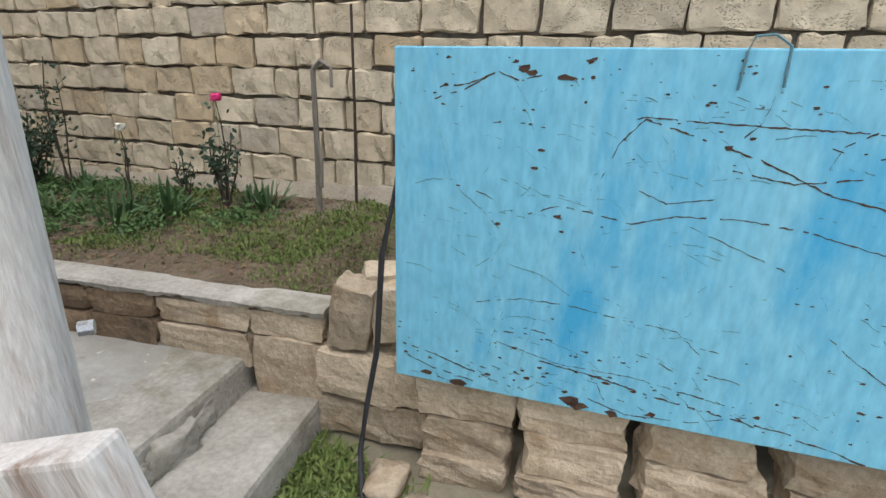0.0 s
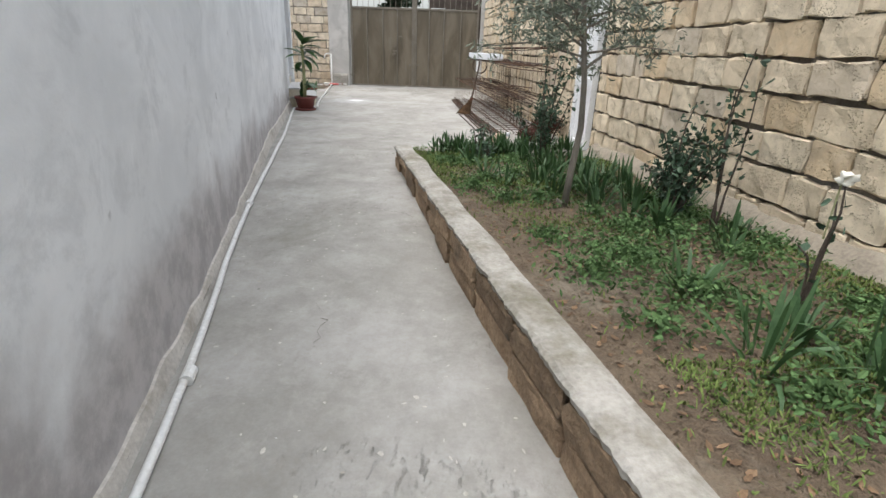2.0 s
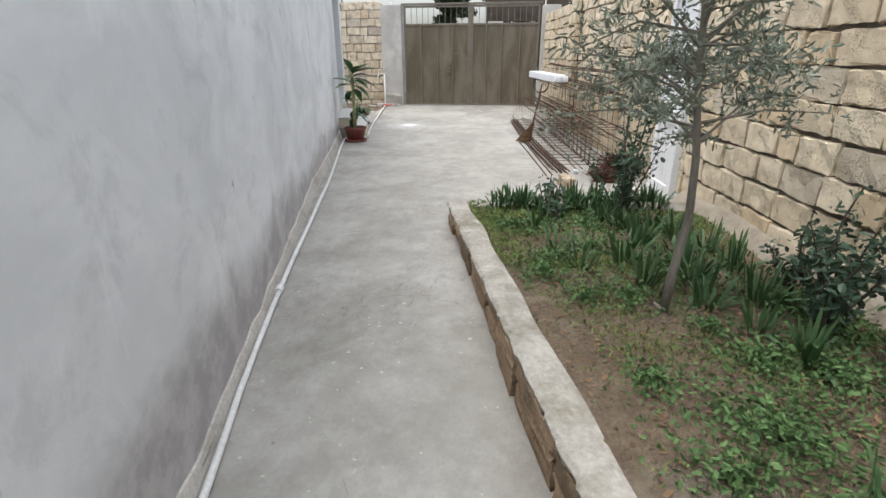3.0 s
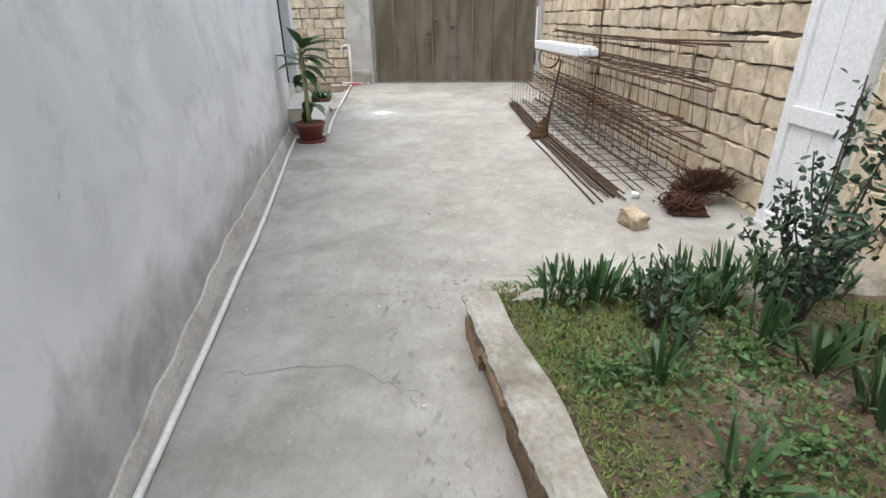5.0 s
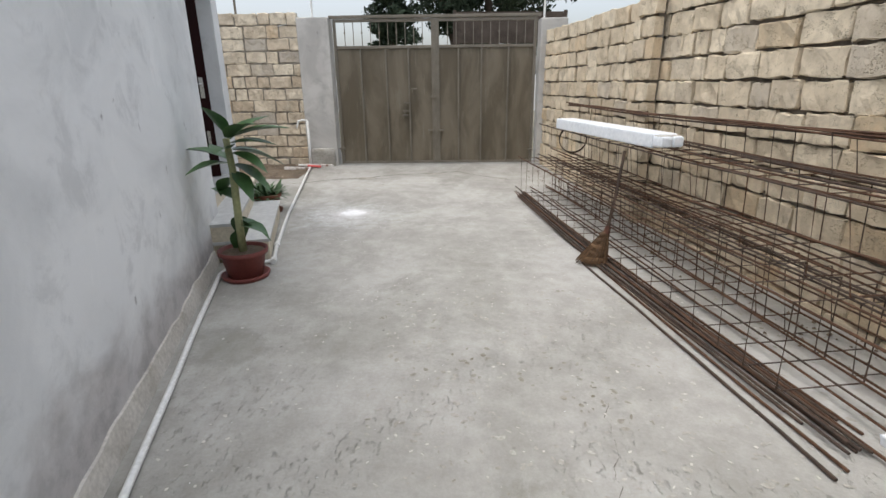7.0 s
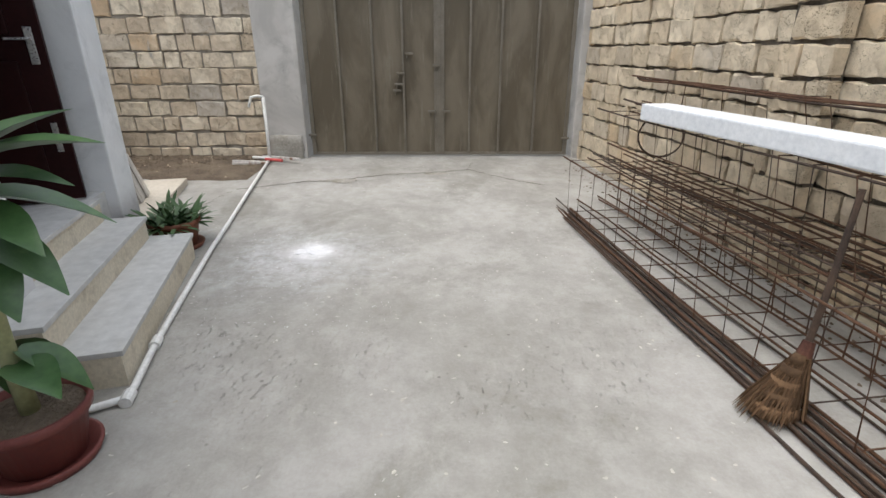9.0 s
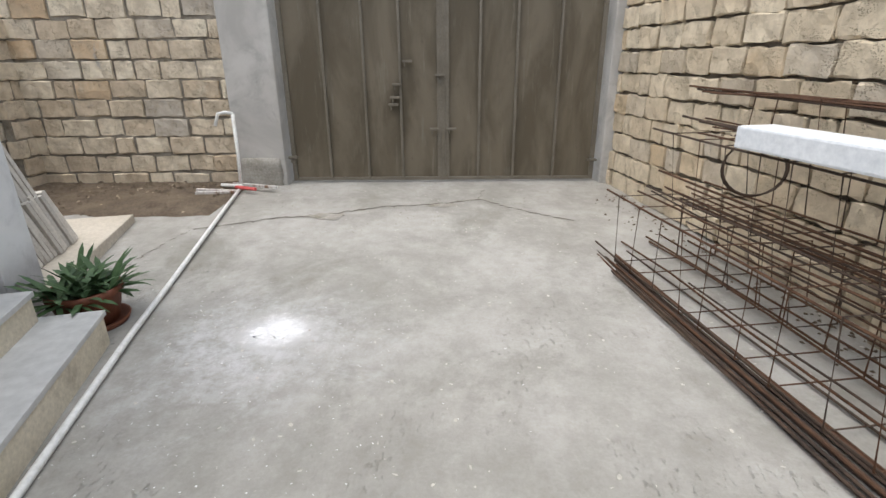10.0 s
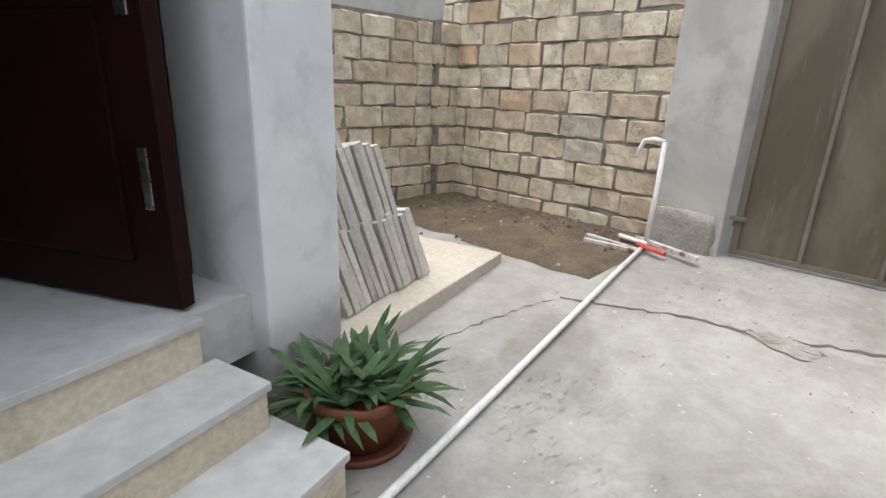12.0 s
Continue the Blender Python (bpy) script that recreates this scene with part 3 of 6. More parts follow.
box(bm, -12.0, -9.5, -2.7, -0.3, 2.9, 3.0)
solid("ceiling_hall", bm, M["room"], "plain ceiling of the entrance hall, coloured dark for its shade", "ceiling", kind="structure", m=HOUSE)

# cement skirt at the foot of the house wall, with an uneven upper edge
verts, faces = [], []
n = 180
for i in range(n + 1):
    x = lerp(-10.45, 0.7, i / n)
    wx = x * math.cos(HOUSE_A)
    h = 0.07 + 0.05 * min(1.0, max(0.0, -(x + 3.0) / 3.0)) + 0.05 * noise.noise(Vector((x * 0.9, 0, 11))) + 0.03 * noise.noise(Vector((x * 4.1, 0, 4)))
    z = level(wx) - 0.05
    verts += [(x, 0.05, z), (x, 0.012, z + 0.05 + h), (x, -0.01, z + 0.056 + h)]
    if i:
        a = 3 * (i - 1)
        faces += [(a, a + 1, a + 4, a + 3), (a + 1, a + 2, a + 5, a + 4)]
me = bpy.data.meshes.new("skirting")
me.from_pydata(verts, [], faces)
me.materials.append(M["damp"])
skirt = tagged(new("baseboard_house", me), "damp darker cement skirt along the house wall", "skirting", kind="structure")
skirt.matrix_basis = HOUSE
bm = bmesh.new()
n = 120
for i in range(n):
    x = lerp(-10.3, 0.6, i / n)
    z = level(x * math.cos(HOUSE_A))
    box(bm, x, x + 10.9 / n, 0.0, 0.022 + 0.012 * noise.noise(Vector((x * 3, 2, 0))), z - 0.1, z + 0.03 + 0.02 * noise.noise(Vector((x * 2, 5, 0))))
solid("trim_house_foot", bm, M["rough_concrete"], "rough cement ledge at the foot of the wall", "trim", kind="structure", m=HOUSE)

# entrance steps
steps = thing("entrance_steps", HOUSE, "three cream stone steps with grey stone treads", "steps")
for far, near, d0, d1, z in ((-11.70, -10.0, -0.05, 0.5, 0.2), (-11.66, -10.0, -0.05, 0.22, 0.37), (-11.62, -10.0, -0.3, -0.03, 0.54)):
    bm = bmesh.new()
    box(bm, far + 0.01, near - 0.01, d0, d1 - 0.015, -0.1, z - 0.03)
    part("riser", bm, M["step_riser"], steps, "cream stone riser")
    bm = bmesh.new()
    box(bm, far, near, d0, d1, z - 0.03, z, 0.004)
    part("tread", bm, M["step_tread"], steps, "smooth grey stone tread")

# open entrance door, standing along the far side of the hall
door = thing("entrance_door", HOUSE @ pose(-11.635, -0.12, 0.55, 0, 0, 13), "dark red wooden entrance door standing open", "door")
bm = bmesh.new()
box(bm, -0.03, 0.03, -1.05, 0.0, 0.0, 2.1, 0.006)
part("leaf", bm, M["door"], door)
for z0, z1 in ((0.15, 0.9), (1.05, 1.95)):
    bm = bmesh.new()
    box(bm, 0.03, 0.042, -0.80, -0.16, z0, z1, 0.01)
    part("panel", bm, M["door"], door)
bm = bmesh.new()
box(bm, 0.03, 0.038, -0.09, -0.045, 0.88, 1.10, 0.004)
plate = part("lock_plate", bm, M["chrome"], door, "satin metal lock plate")
bm = bmesh.new()
tube(bm, [(0.035, -0.065, 1.03), (0.085, -0.065, 1.03), (0.085, -0.19, 1.03)], 0.009, 8)
part("handle", bm, M["chrome"], plate, "metal lever handle")
bm = bmesh.new()
box(bm, 0.03, 0.036, -0.085, -0.05, 0.33, 0.52, 0.004)
part("lower_lock", bm, M["chrome"], door, "satin metal lower lock")
bm = bmesh.new()
box(bm, -10.53, -10.47, -0.28, -0.1, 0.54, 2.72, 0.004)
box(bm, -11.85, -10.53, -0.28, -0.1, 2.66, 2.72, 0.004)
solid("door_frame", bm, M["door"], "dark red wooden door frame", "door frame", kind="structure", m=HOUSE)

# ---- stone walls of sawn limestone blocks ----
def block_mesh(mat, seed, ragged):
    """One block of unit length and height: a flat sawn face towards +y with a broken outline and chipped corners."""
    rng = random.Random(seed)
    nx, nz = 6, 4
    bm = bmesh.new()
    grid = []
    for j in range(nz + 1):
        row = []
        for i in range(nx + 1):
            x, z = (0.0, 0.025, 0.27, 0.5, 0.74, 0.975, 1.0)[i] - 0.5, (0.0, 0.05, 0.5, 0.95, 1.0)[j] - 0.5
            rim = i in (0, nx) or j in (0, nz)
            corner = i in (0, nx) and j in (0, nz)
            k = rng.choice((0.98, 0.96, 0.93, 0.87)) if corner else 1.0
            chip = rng.choice((0.0, 0.0, 0.006, 0.016)) if rim else 0.0
            row.append(bm.verts.new((x * k * 0.99 + rng.uniform(-1, 1) * 0.009 * ragged, -chip - (0.003 if rim else 0.0) + rng.uniform(-1, 1) * 0.003 * ragged, z * k * 0.985 + rng.uniform(-1, 1) * 0.019 * ragged)))
        grid.append(row)
    for j in range(nz):
        for i in range(nx):
            bm.faces.new((grid[j][i], grid[j][i + 1], grid[j + 1][i + 1], grid[j + 1][i]))
    ring = [grid[0][i] for i in range(nx + 1)] + [grid[j][nx] for j in range(1, nz + 1)] + [grid[nz][i] for i in range(nx - 1, -1, -1)] + [grid[j][0] for j in range(nz - 1, 0, -1)]
    back = [bm.verts.new((v.co.x, -0.1, v.co.z)) for v in ring]
    for k in range(len(ring)):
        q = (k + 1) % len(ring)
        bm.faces.new((ring[k], back[k], back[q], ring[q]))
    return to_mesh("block", bm, mat)


POOL = {key: [block_mesh(M[key], i * 7 + len(key), rag) for i in range(16)] for key, rag in (("stone", 2.6), ("old_stone", 2.0))}


def stone_wall(name, m, x0, x1, top, base, pitch, z0, key, label, thick=0.3, back=True, length=0.39, seed=1, skip=None, inset=0.0):
    """Backing of mortar with rows of blocks set proud of it. top(x), base(x): heights along the wall."""
    rng = random.Random(seed)
    bm = bmesh.new()
    n = max(2, int((x1 - x0) / 0.4))
    for i in range(n):
        a, b = lerp(x0, x1, i / n), lerp(x0, x1, (i + 1) / n)
        box(bm, max(a, x0 + inset), min(b, x1 - inset), -thick, -0.02 if key == "old_stone" else -0.042, -0.55, top((a + b) / 2) - 0.03)
    bmesh.ops.remove_doubles(bm, verts=bm.verts[:], dist=0.0005)
    wall = solid(name, bm, M["old_mortar" if key == "old_stone" else "mortar"], label, "wall", kind="structure", m=m)
    row, z = 0, z0
    while z < 3.0:
        x = x0 - rng.uniform(0, 0.3) if row % 2 else x0 - rng.uniform(0, 0.08)
        while x < x1:
            w = rng.choice((length, length, length, length * 0.9, length * 1.08, length * 0.55, length * 0.72))
            a, b = max(x, x0), min(x + w, x1)
            if b - a > 0.07:
                mid = (a + b) / 2
                if z + pitch * 0.5 < top(mid) and z + pitch * 0.9 > base(mid) and not (skip and skip(mid, z)):
                    ob = new("brick", rng.choice(POOL[key]))
                    ob.parent = wall
                    ob.matrix_basis = pose(mid, rng.uniform(-0.014, 0.008), z + pitch / 2 + rng.uniform(-0.007, 0.007), rng.uniform(-1.5, 1.5), rng.uniform(-1.4, 1.4), rng.uniform(-1.6, 1.6)) @ Matrix.Diagonal((b - a - rng.uniform(0.006, 0.028), 1, pitch - rng.uniform(0.006, 0.03), 1))
            x += w
        z += pitch
        row += 1
    return wall


# ---- gate and its piers ----
bm = bmesh.new()
box(bm, -15.2, -14.86, -0.62, -0.05, -0.3, 2.68, 0.02)
solid("pier_left", bm, M["pier"], "grey cement-rendered gate pier with a broken foot", "pier", kind="structure")
bm = bmesh.new()
box(bm, -15.2, -14.86, 3.68, 4.15, -0.3, 2.62, 0.02)
solid("pier_right", bm, M["pier"], "grey cement-rendered gate pier", "pier", kind="structure")
bm = bmesh.new()
rock(bm, (0.1, 0.5, 0.42), pose(-14.87, -0.34, 0.2), 0.2, 3)
solid("pier_patch", bm, M["rough_concrete"], "rough broken patch of render at the pier's foot", "render patch", smooth=True)

gate = thing("yard_gate", pose(-15.0, 0, 0.1), "double-leaf olive-brown sheet-metal gate with a barred top", "gate")
GZ = 2.06
for y0, y1, ribs, name in ((0.0, 1.80, (0.466, 0.923, 1.332), "left"), (1.84, 3.63, (2.238, 2.654, 3.137), "right")):
    leaf = new("leaf")
    leaf.parent = gate
    bm = bmesh.new()
    box(bm, 0.0, 0.006, y0 + 0.03, y1 - 0.03, 0.03, GZ)
    part("sheet", bm, M["gate"], leaf, "flat brown metal sheet")
    for a, b, c, d in ((y0, y0 + 0.05, 0.01, 2.55), (y1 - 0.05, y1, 0.01, 2.55), (y0 + 0.05, y1 - 0.05, 0.01, 0.05), (y0 + 0.05, y1 - 0.05, GZ, GZ + 0.05), (y0 + 0.05, y1 - 0.05, 2.5, 2.55)):
        bm = bmesh.new()
        box(bm, -0.02, 0.03, a, b, c, d, 0.004)
        part("frame_bar", bm, M["gate_dark"], leaf)
    for y in ribs:
        bm = bmesh.new()
        box(bm, 0.006, 0.045, y - 0.014, y + 0.014, 0.05, GZ, 0.005)
        part("rib", bm, M["gate_dark"], leaf)
    k = 11
    for i in range(1, k):
        y = lerp(y0 + 0.05, y1 - 0.05, i / k)
        bm = bmesh.new()
        tube(bm, [(0.005, y, GZ + 0.05), (0.005, y, 2.5)], 0.007, 6)
        if i % 2:
            box(bm, -0.006, 0.016, y - 0.013, y + 0.013, GZ + 0.25, GZ + 0.28)
        part("baluster", bm, M["gate_dark"], leaf)
bm = bmesh.new()
box(bm, -0.04, 0.05, -0.06, 3.69, 2.56, 2.61, 0.004)
part("lintel", bm, M["gate_dark"], gate)
bm = bmesh.new()
box(bm, -0.012, 0.036, 1.795, 1.845, 0.01, 2.55, 0.004)
part("cover_strip", bm, M["gate_dark"], gate)
for y, z in ((1.42, 1.37), (1.30, 1.12), (1.27, 0.98), (1.25, 0.90), (1.79, 1.22), (1.72, 0.62), (1.92, 0.62), (0.03, 0.3), (3.6, 0.25)):
    bm = bmesh.new()
    box(bm, 0.03, 0.075, y - 0.06, y + 0.05, z - 0.015, z + 0.012, 0.004)
    tube(bm, [(0.06, y - 0.03, z), (0.06, y - 0.03, z - 0.06)], 0.008, 6)
    part("bolt", bm, M["gate_dark"], gate, "sliding metal bolt")
for y in (-0.35, 3.75):
    bm = bmesh.new()
    tube(bm, [(-15.0, y, 2.6), (-15.0, y, 4.4)], 0.018, 8)
    solid("wire_pole", bm, M["pipe"], "thin pale metal pole standing on the gate pier", "pole", "poles on the wall")
bm = bmesh.new()
tube(bm, [(-15.1, -1.75, 2.6), (-15.1, -1.75, 4.4)], 0.022, 8)
solid("wire_pole", bm, M["gate_dark"], "thin dark metal pole on the stone wall", "pole", "poles on the wall")
bm = bmesh.new()
tube(bm, [(-15.05, -3.1, 1.9), (-15.0, -1.5, 2.45), (-14.95, -0.62, 2.62)], 0.006, 5)
solid("cable", bm, M["pipe"], "pale cable slung along the wall", "cable")

# ---- things in the yard ----
random.seed(11)
# white water pipe along the house, round the steps and on to the tap
pts = []
for i in range(27):
    x = lerp(0.6, -9.3, i / 26)
    lo = 0.104 - 0.05 * math.exp(-((x + 3.0) / 1.3) ** 2) + 0.04 * math.exp(-((x + 6.3) / 1.4) ** 2)      # it bows in and out along the wall
    pts.append((x, 2.545 + 0.272 * x + lo + 0.012 * noise.noise(Vector((x * 1.1, 0, 0))), level(x) + 0.025))
pts += [(-9.45, 0.13, 0.025), (-9.52, 0.24, 0.025), (-9.66, 0.46, 0.025), (-9.75, 0.44, 0.025), (-10.13, 0.335, 0.025), (-11.48, 0.035, 0.025), (-12.2, -0.1, 0.03), (-13.0, -0.24, 0.06), (-14.0, -0.42, 0.09), (-14.62, -0.52, 0.115)]
water = thing("water_pipe", Matrix.Identity(4), "white plastic water pipe lying along the wall to a tap", "pipe")
bm = bmesh.new()
part("pipe_run", tube(bm, pts, 0.018, 8), M["pipe"], water, smooth=True)
bm = bmesh.new()
part("standpipe", tube(bm, [(-14.62, -0.52, 0.1), (-14.7, -0.53, 0.5), (-14.74, -0.54, 0.93)], 0.021, 8), M["pipe"], water, smooth=True)
bm = bmesh.new()
tube(bm, [(-14.74, -0.54, 0.93), (-14.74, -0.62, 0.945), (-14.73, -0.70, 0.93), (-14.70, -0.74, 0.80)], 0.019, 8)
part("spout", bm, M["pipe"], water, smooth=True)
for x, y in ((-9.66, 0.46), (-10.13, 0.335), (-3.5, 1.652), (-1.3, 2.3)):
    bm = bmesh.new()
    z = level(x) + 0.025
    part("joint", tube(bm, [(x + 0.04, y + 0.01, z), (x - 0.04, y - 0.01, z)], 0.029, 10), M["pipe"], water)
for i, (x, y, a, l) in enumerate(((-14.5, -0.75, 80, 0.5), (-14.42, -0.72, 95, 0.45), (-14.6, -0.35, 70, 0.6))):
    bm = bmesh.new()
    box(bm, -l / 2, l / 2, -0.02, 0.02, 0, 0.03, 0.004)
    solid("wooden_batten", bm, M["old_white"], "short whitewashed batten lying by the tap", "batten", "battens by the tap", m=pose(x, y, level(x) + 0.02 + 0.03 * (i == 2), 0, 0, a))
for i, (x, y, a) in enumerate(((-14.62, -0.62, 75), (-14.5, -0.42, 68))):
    bm = bmesh.new()
    tube(bm, [(-0.14, 0, 0), (0.14, 0, 0)], 0.02, 8)
    solid("plastic_tube", bm, M["white_red"] if i else M["pipe"], "short plastic tube lying by the tap", "tube", m=pose(x, y, level(x) + 0.06, 0, 0, a))


def leaf_blade(bm, length, width, m, curl=0.25):
    """A broad fleshy leaf with a folded middle, along +x."""
    n = 7
    rows = []
    for i in range(n + 1):
        t = i / n
        w = width * math.sin(math.pi * (0.06 + 0.94 * t) ** 0.8) * 0.5 + 0.003
        z = -curl * length * t * t
        rows.append([bm.verts.new(m @ Vector((length * t, y, z + abs(y) * 0.35))) for y in (-w, 0, w)])
    for a, b in zip(rows, rows[1:]):
        bm.faces.new((a[0], a[1], b[1], b[0]))
        bm.faces.new((a[1], a[2], b[2], b[1]))


plant = thing("potted_plant", pose(-9.32, 0.34, 0.0), "tall broad-leaved green plant in a reddish pot with a saucer", "potted plant")
plant.scale = (1.08, 1.08, 1.08)
bm = bmesh.new()
part("saucer", lathe(bm, [(0.14, 0.0), (0.17, 0.0), (0.185, 0.035), (0.17, 0.04), (0.155, 0.015), (0.01, 0.012)], 28), M["terracotta"], plant, "reddish plastic saucer", True)
bm = bmesh.new()
part("pot", lathe(bm, [(0.125, 0.016), (0.13, 0.02), (0.165, 0.19), (0.185, 0.2), (0.188, 0.235), (0.172, 0.237), (0.165, 0.2), (0.02, 0.19)], 28), M["terracotta"], plant, "reddish-brown plastic pot", True)
bm = bmesh.new()
part("soil", lathe(bm, [(0.165, 0.2), (0.16, 0.212), (0.01, 0.22)], 20), M["dirt"], plant)
bm = bmesh.new()
part("stem", tube(bm, [(0, 0, 0.2), (0.01, 0.005, 0.5), (0.0, 0.01, 0.85), (0.005, -0.005, 1.08)], 0.032, 10, 0.75), M["stem"], plant, "pale green fleshy stem", True)
for z, az, el, l, w in ((1.05, 140, 38, 0.36, 0.13), (1.07, 50, 30, 0.40, 0.11), (1.04, 95, 10, 0.32, 0.10), (1.0, 10, 15, 0.34, 0.12), (0.98, 75, -12, 0.3, 0.11), (0.95, 190, 5, 0.28, 0.09), (0.92, 270, 25, 0.34, 0.12), (0.9, 320, 5, 0.3, 0.11), (0.85, 60, -35, 0.26, 0.1), (0.8, 230, -25, 0.26, 0.1), (0.62, 235, 22, 0.3, 0.1), (0.5, 200, -40, 0.3, 0.1), (0.42, 60, 8, 0.28, 0.1), (0.4, 225, -50, 0.22, 0.08), (1.1, 340, 60, 0.25, 0.1), (1.07, 100, 22, 0.42, 0.13), (1.0, 120, -8, 0.38, 0.13), (0.9, 85, -24, 0.32, 0.12), (0.48, 100, -30, 0.26, 0.1)):
    bm = bmesh.new()
    leaf_blade(bm, l, w * 1.35, pose(0, 0, z, 0, -el, az) @ Matrix.Translation((0.03, 0, 0)))
    ob = part("leaf", bm, M["pot_leaf"], plant, smooth=True)
bm = bmesh.new()
rock(bm, (0.1, 0.09, 0.12), pose(-9.62, 0.12, 0.06))
solid("stone", bm, M["old_stone"], "small limestone piece by the potted plant", "stone", smooth=True)

aloe = thing("potted_aloe", pose(-11.64, -0.30, 0.0), "spiky green aloe in a brown clay pot with saucer", "potted plant")
bm = bmesh.new()
part("saucer", lathe(bm, [(0.15, 0.0), (0.19, 0.0), (0.205, 0.035), (0.19, 0.035), (0.17, 0.015), (0.01, 0.012)], 26), M["clay"], aloe, "brown clay saucer", True)
bm = bmesh.new()
part("pot", lathe(bm, [(0.13, 0.015), (0.145, 0.02), (0.185, 0.19), (0.2, 0.2), (0.2, 0.235), (0.185, 0.237), (0.175, 0.2), (0.02, 0.19)], 26), M["clay"], aloe, "brown clay pot", True)
for cx, cy in ((0, 0), (0.1, 0.06), (-0.11, 0.05), (0.05, -0.11), (-0.08, -0.1), (0.14, -0.06), (-0.02, 0.13)):
    rows = []
    for i in range(22):
        a = random.uniform(0, 2 * math.pi)
        e = random.uniform(0.05, 0.95)
        d = Vector((math.cos(a) * math.cos(e), math.sin(a) * math.cos(e), math.sin(e)))
        rows.append(((cx, cy, 0.2), d, random.uniform(0.2, 0.33), random.uniform(0.028, 0.042), random.uniform(0.1, 0.55) * math.cos(e), (-math.sin(a), math.cos(a), random.uniform(-0.2, 0.2))))
    for r in rows:
        blades("leaf", [r], M["aloe"], aloe)

# leaning stack of thin stone tiles
random.seed(5)
stack = thing("tile_stack", frame_at(-12.04, -0.96, math.atan(0.26), 0.115), "leaning rows of thin grey stone tiles", "tiles")
for row, (z, cnt, d) in enumerate(((0.0, 15, 0.0), (0.42, 13, -0.1), (0.84, 9, -0.2))):
    for i in range(cnt):
        bm = bmesh.new()
        x = -0.03 - i * 0.056
        h = 0.455 + random.uniform(-0.015, 0.015)
        box(bm, -0.021, 0.021, -0.32, 0.0, 0, h, 0.004)
        ob = part("tile", bm, M["tile"], stack)
        ob.matrix_basis = pose(x + z * 0.32, d + random.uniform(-0.012, 0.012), z * 0.97 + 0.01, 10, 15 + random.uniform(-2, 2), random.uniform(-2, 2))
bm = bmesh.new()
rock(bm, (0.22, 0.2, 0.1), rough=0.14, cuts=3)
solid("stone_block", bm, M["slab"], "small pale stone block resting on the stacked tiles", "stone", m=pose(-12.1, -1.28, 1.36, 0, 0, 20))
bm = bmesh.new()
bmesh.ops.create_icosphere(bm, subdivisions=3, radius=0.1)
for v in bm.verts:
    v.co *= 1.0 + 0.12 * noise.noise(v.co * 14.0)
solid("round_stone", bm, M["slab"], "pale rounded stone on top of a small block", "stone", m=pose(-12.1, -1.28, 1.5), smooth=True)

# ---- steel along the stone wall ----
CAGE = frame_at(-9.65, 3.46, math.pi + math.atan(0.135))     # local x towards the gate, local y away from the wall


def cage(x0, x1, y0, y1, z0, z1, gap, label, skew=0.0, seed=0):
    """A rebar cage: long bars tied by square stirrups."""
    rng = random.Random(seed)
    ob = thing("rebar_cage", CAGE, label, "rebar cage", "steel cages by the wall")
    for y, z in ((y0, z0), (y1, z0), (y0, z1), (y1, z1), ((y0 + y1) / 2, z0), ((y0 + y1) / 2, z1)):
        bm = bmesh.new()
        a, b = x0 - rng.uniform(0.15, 0.6), x1 + rng.uniform(0.08, 0.3)
        pts = [(lerp(a, b, i / 8), y + rng.uniform(-0.012, 0.012), z + rng.uniform(-0.012, 0.012)) for i in range(9)]
        part("long_bar", tube(bm, pts, 0.0072, 6), M["rust"] if rng.random() < 0.6 else M["rust_dark"], ob)
    n = int((x1 - x0) / gap)
    for i in range(n + 1):
        x = x0 + i * gap + rng.uniform(-0.03, 0.03)
        bm = bmesh.new()
        k = skew + rng.uniform(-0.03, 0.03)
        e = 0.012
        tube(bm, [(x - k, y0 - e, z0 - e), (x - k, y1 + e, z0 - e), (x + k, y1 + e, z1 + e), (x + k, y0 - e, z1 + e), (x - k, y0 - e, z0 - e)], 0.0048, 5)
        part("stirrup", bm, M["rust_dark"] if rng.random() < 0.5 else M["rust"], ob)
    return ob


cage(-2.1, 2.95, -0.52, -0.04, 0.05, 0.52, 0.26, "rusty rebar cage lying on the concrete", 0.02, 1)
cage(-2.3, 2.85, -0.86, -0.32, 0.56, 0.98, 0.25, "rusty rebar cage stacked against the stone wall", 0.04, 2)
cage(-2.0, 3.1, -0.86, -0.56, 0.04, 0.42, 0.27, "rusty rebar cage beside the wall foot", 0.03, 4)
cage(-1.9, 3.0, -0.88, -0.74, 1.02, 1.24, 0.5, "narrow rebar cage on top by the stone wall", 0.02, 8)

bars = thing("rebar_bundle", Matrix.Identity(4), "bundle of rusty steel bars lying on the concrete", "steel bars")
random.seed(8)
for i in range(13):
    k = (i % 7) * 0.024
    z = 0.014 + 0.016 * (i // 7)
    a, b = random.uniform(-0.25, 0.25), random.uniform(-0.5, 0.2)
    fan = random.uniform(0.0, 0.16) if i < 8 else 0.06
    p0, p1 = Vector((-12.55 + a, 3.04 + k, z)), Vector((-7.15 + b * 0.6, 3.72 + k * 1.3 + fan, z))
    pts = [p0.lerp(p1, t / 10) + Vector((0, -0.05 * math.sin(math.pi * t / 10) + random.uniform(-0.006, 0.006), 0)) for t in range(11)]
    bm = bmesh.new()
    part("bar", tube(bm, pts, 0.008, 6), M["rust_dark"] if i % 3 else M["rust"], bars)
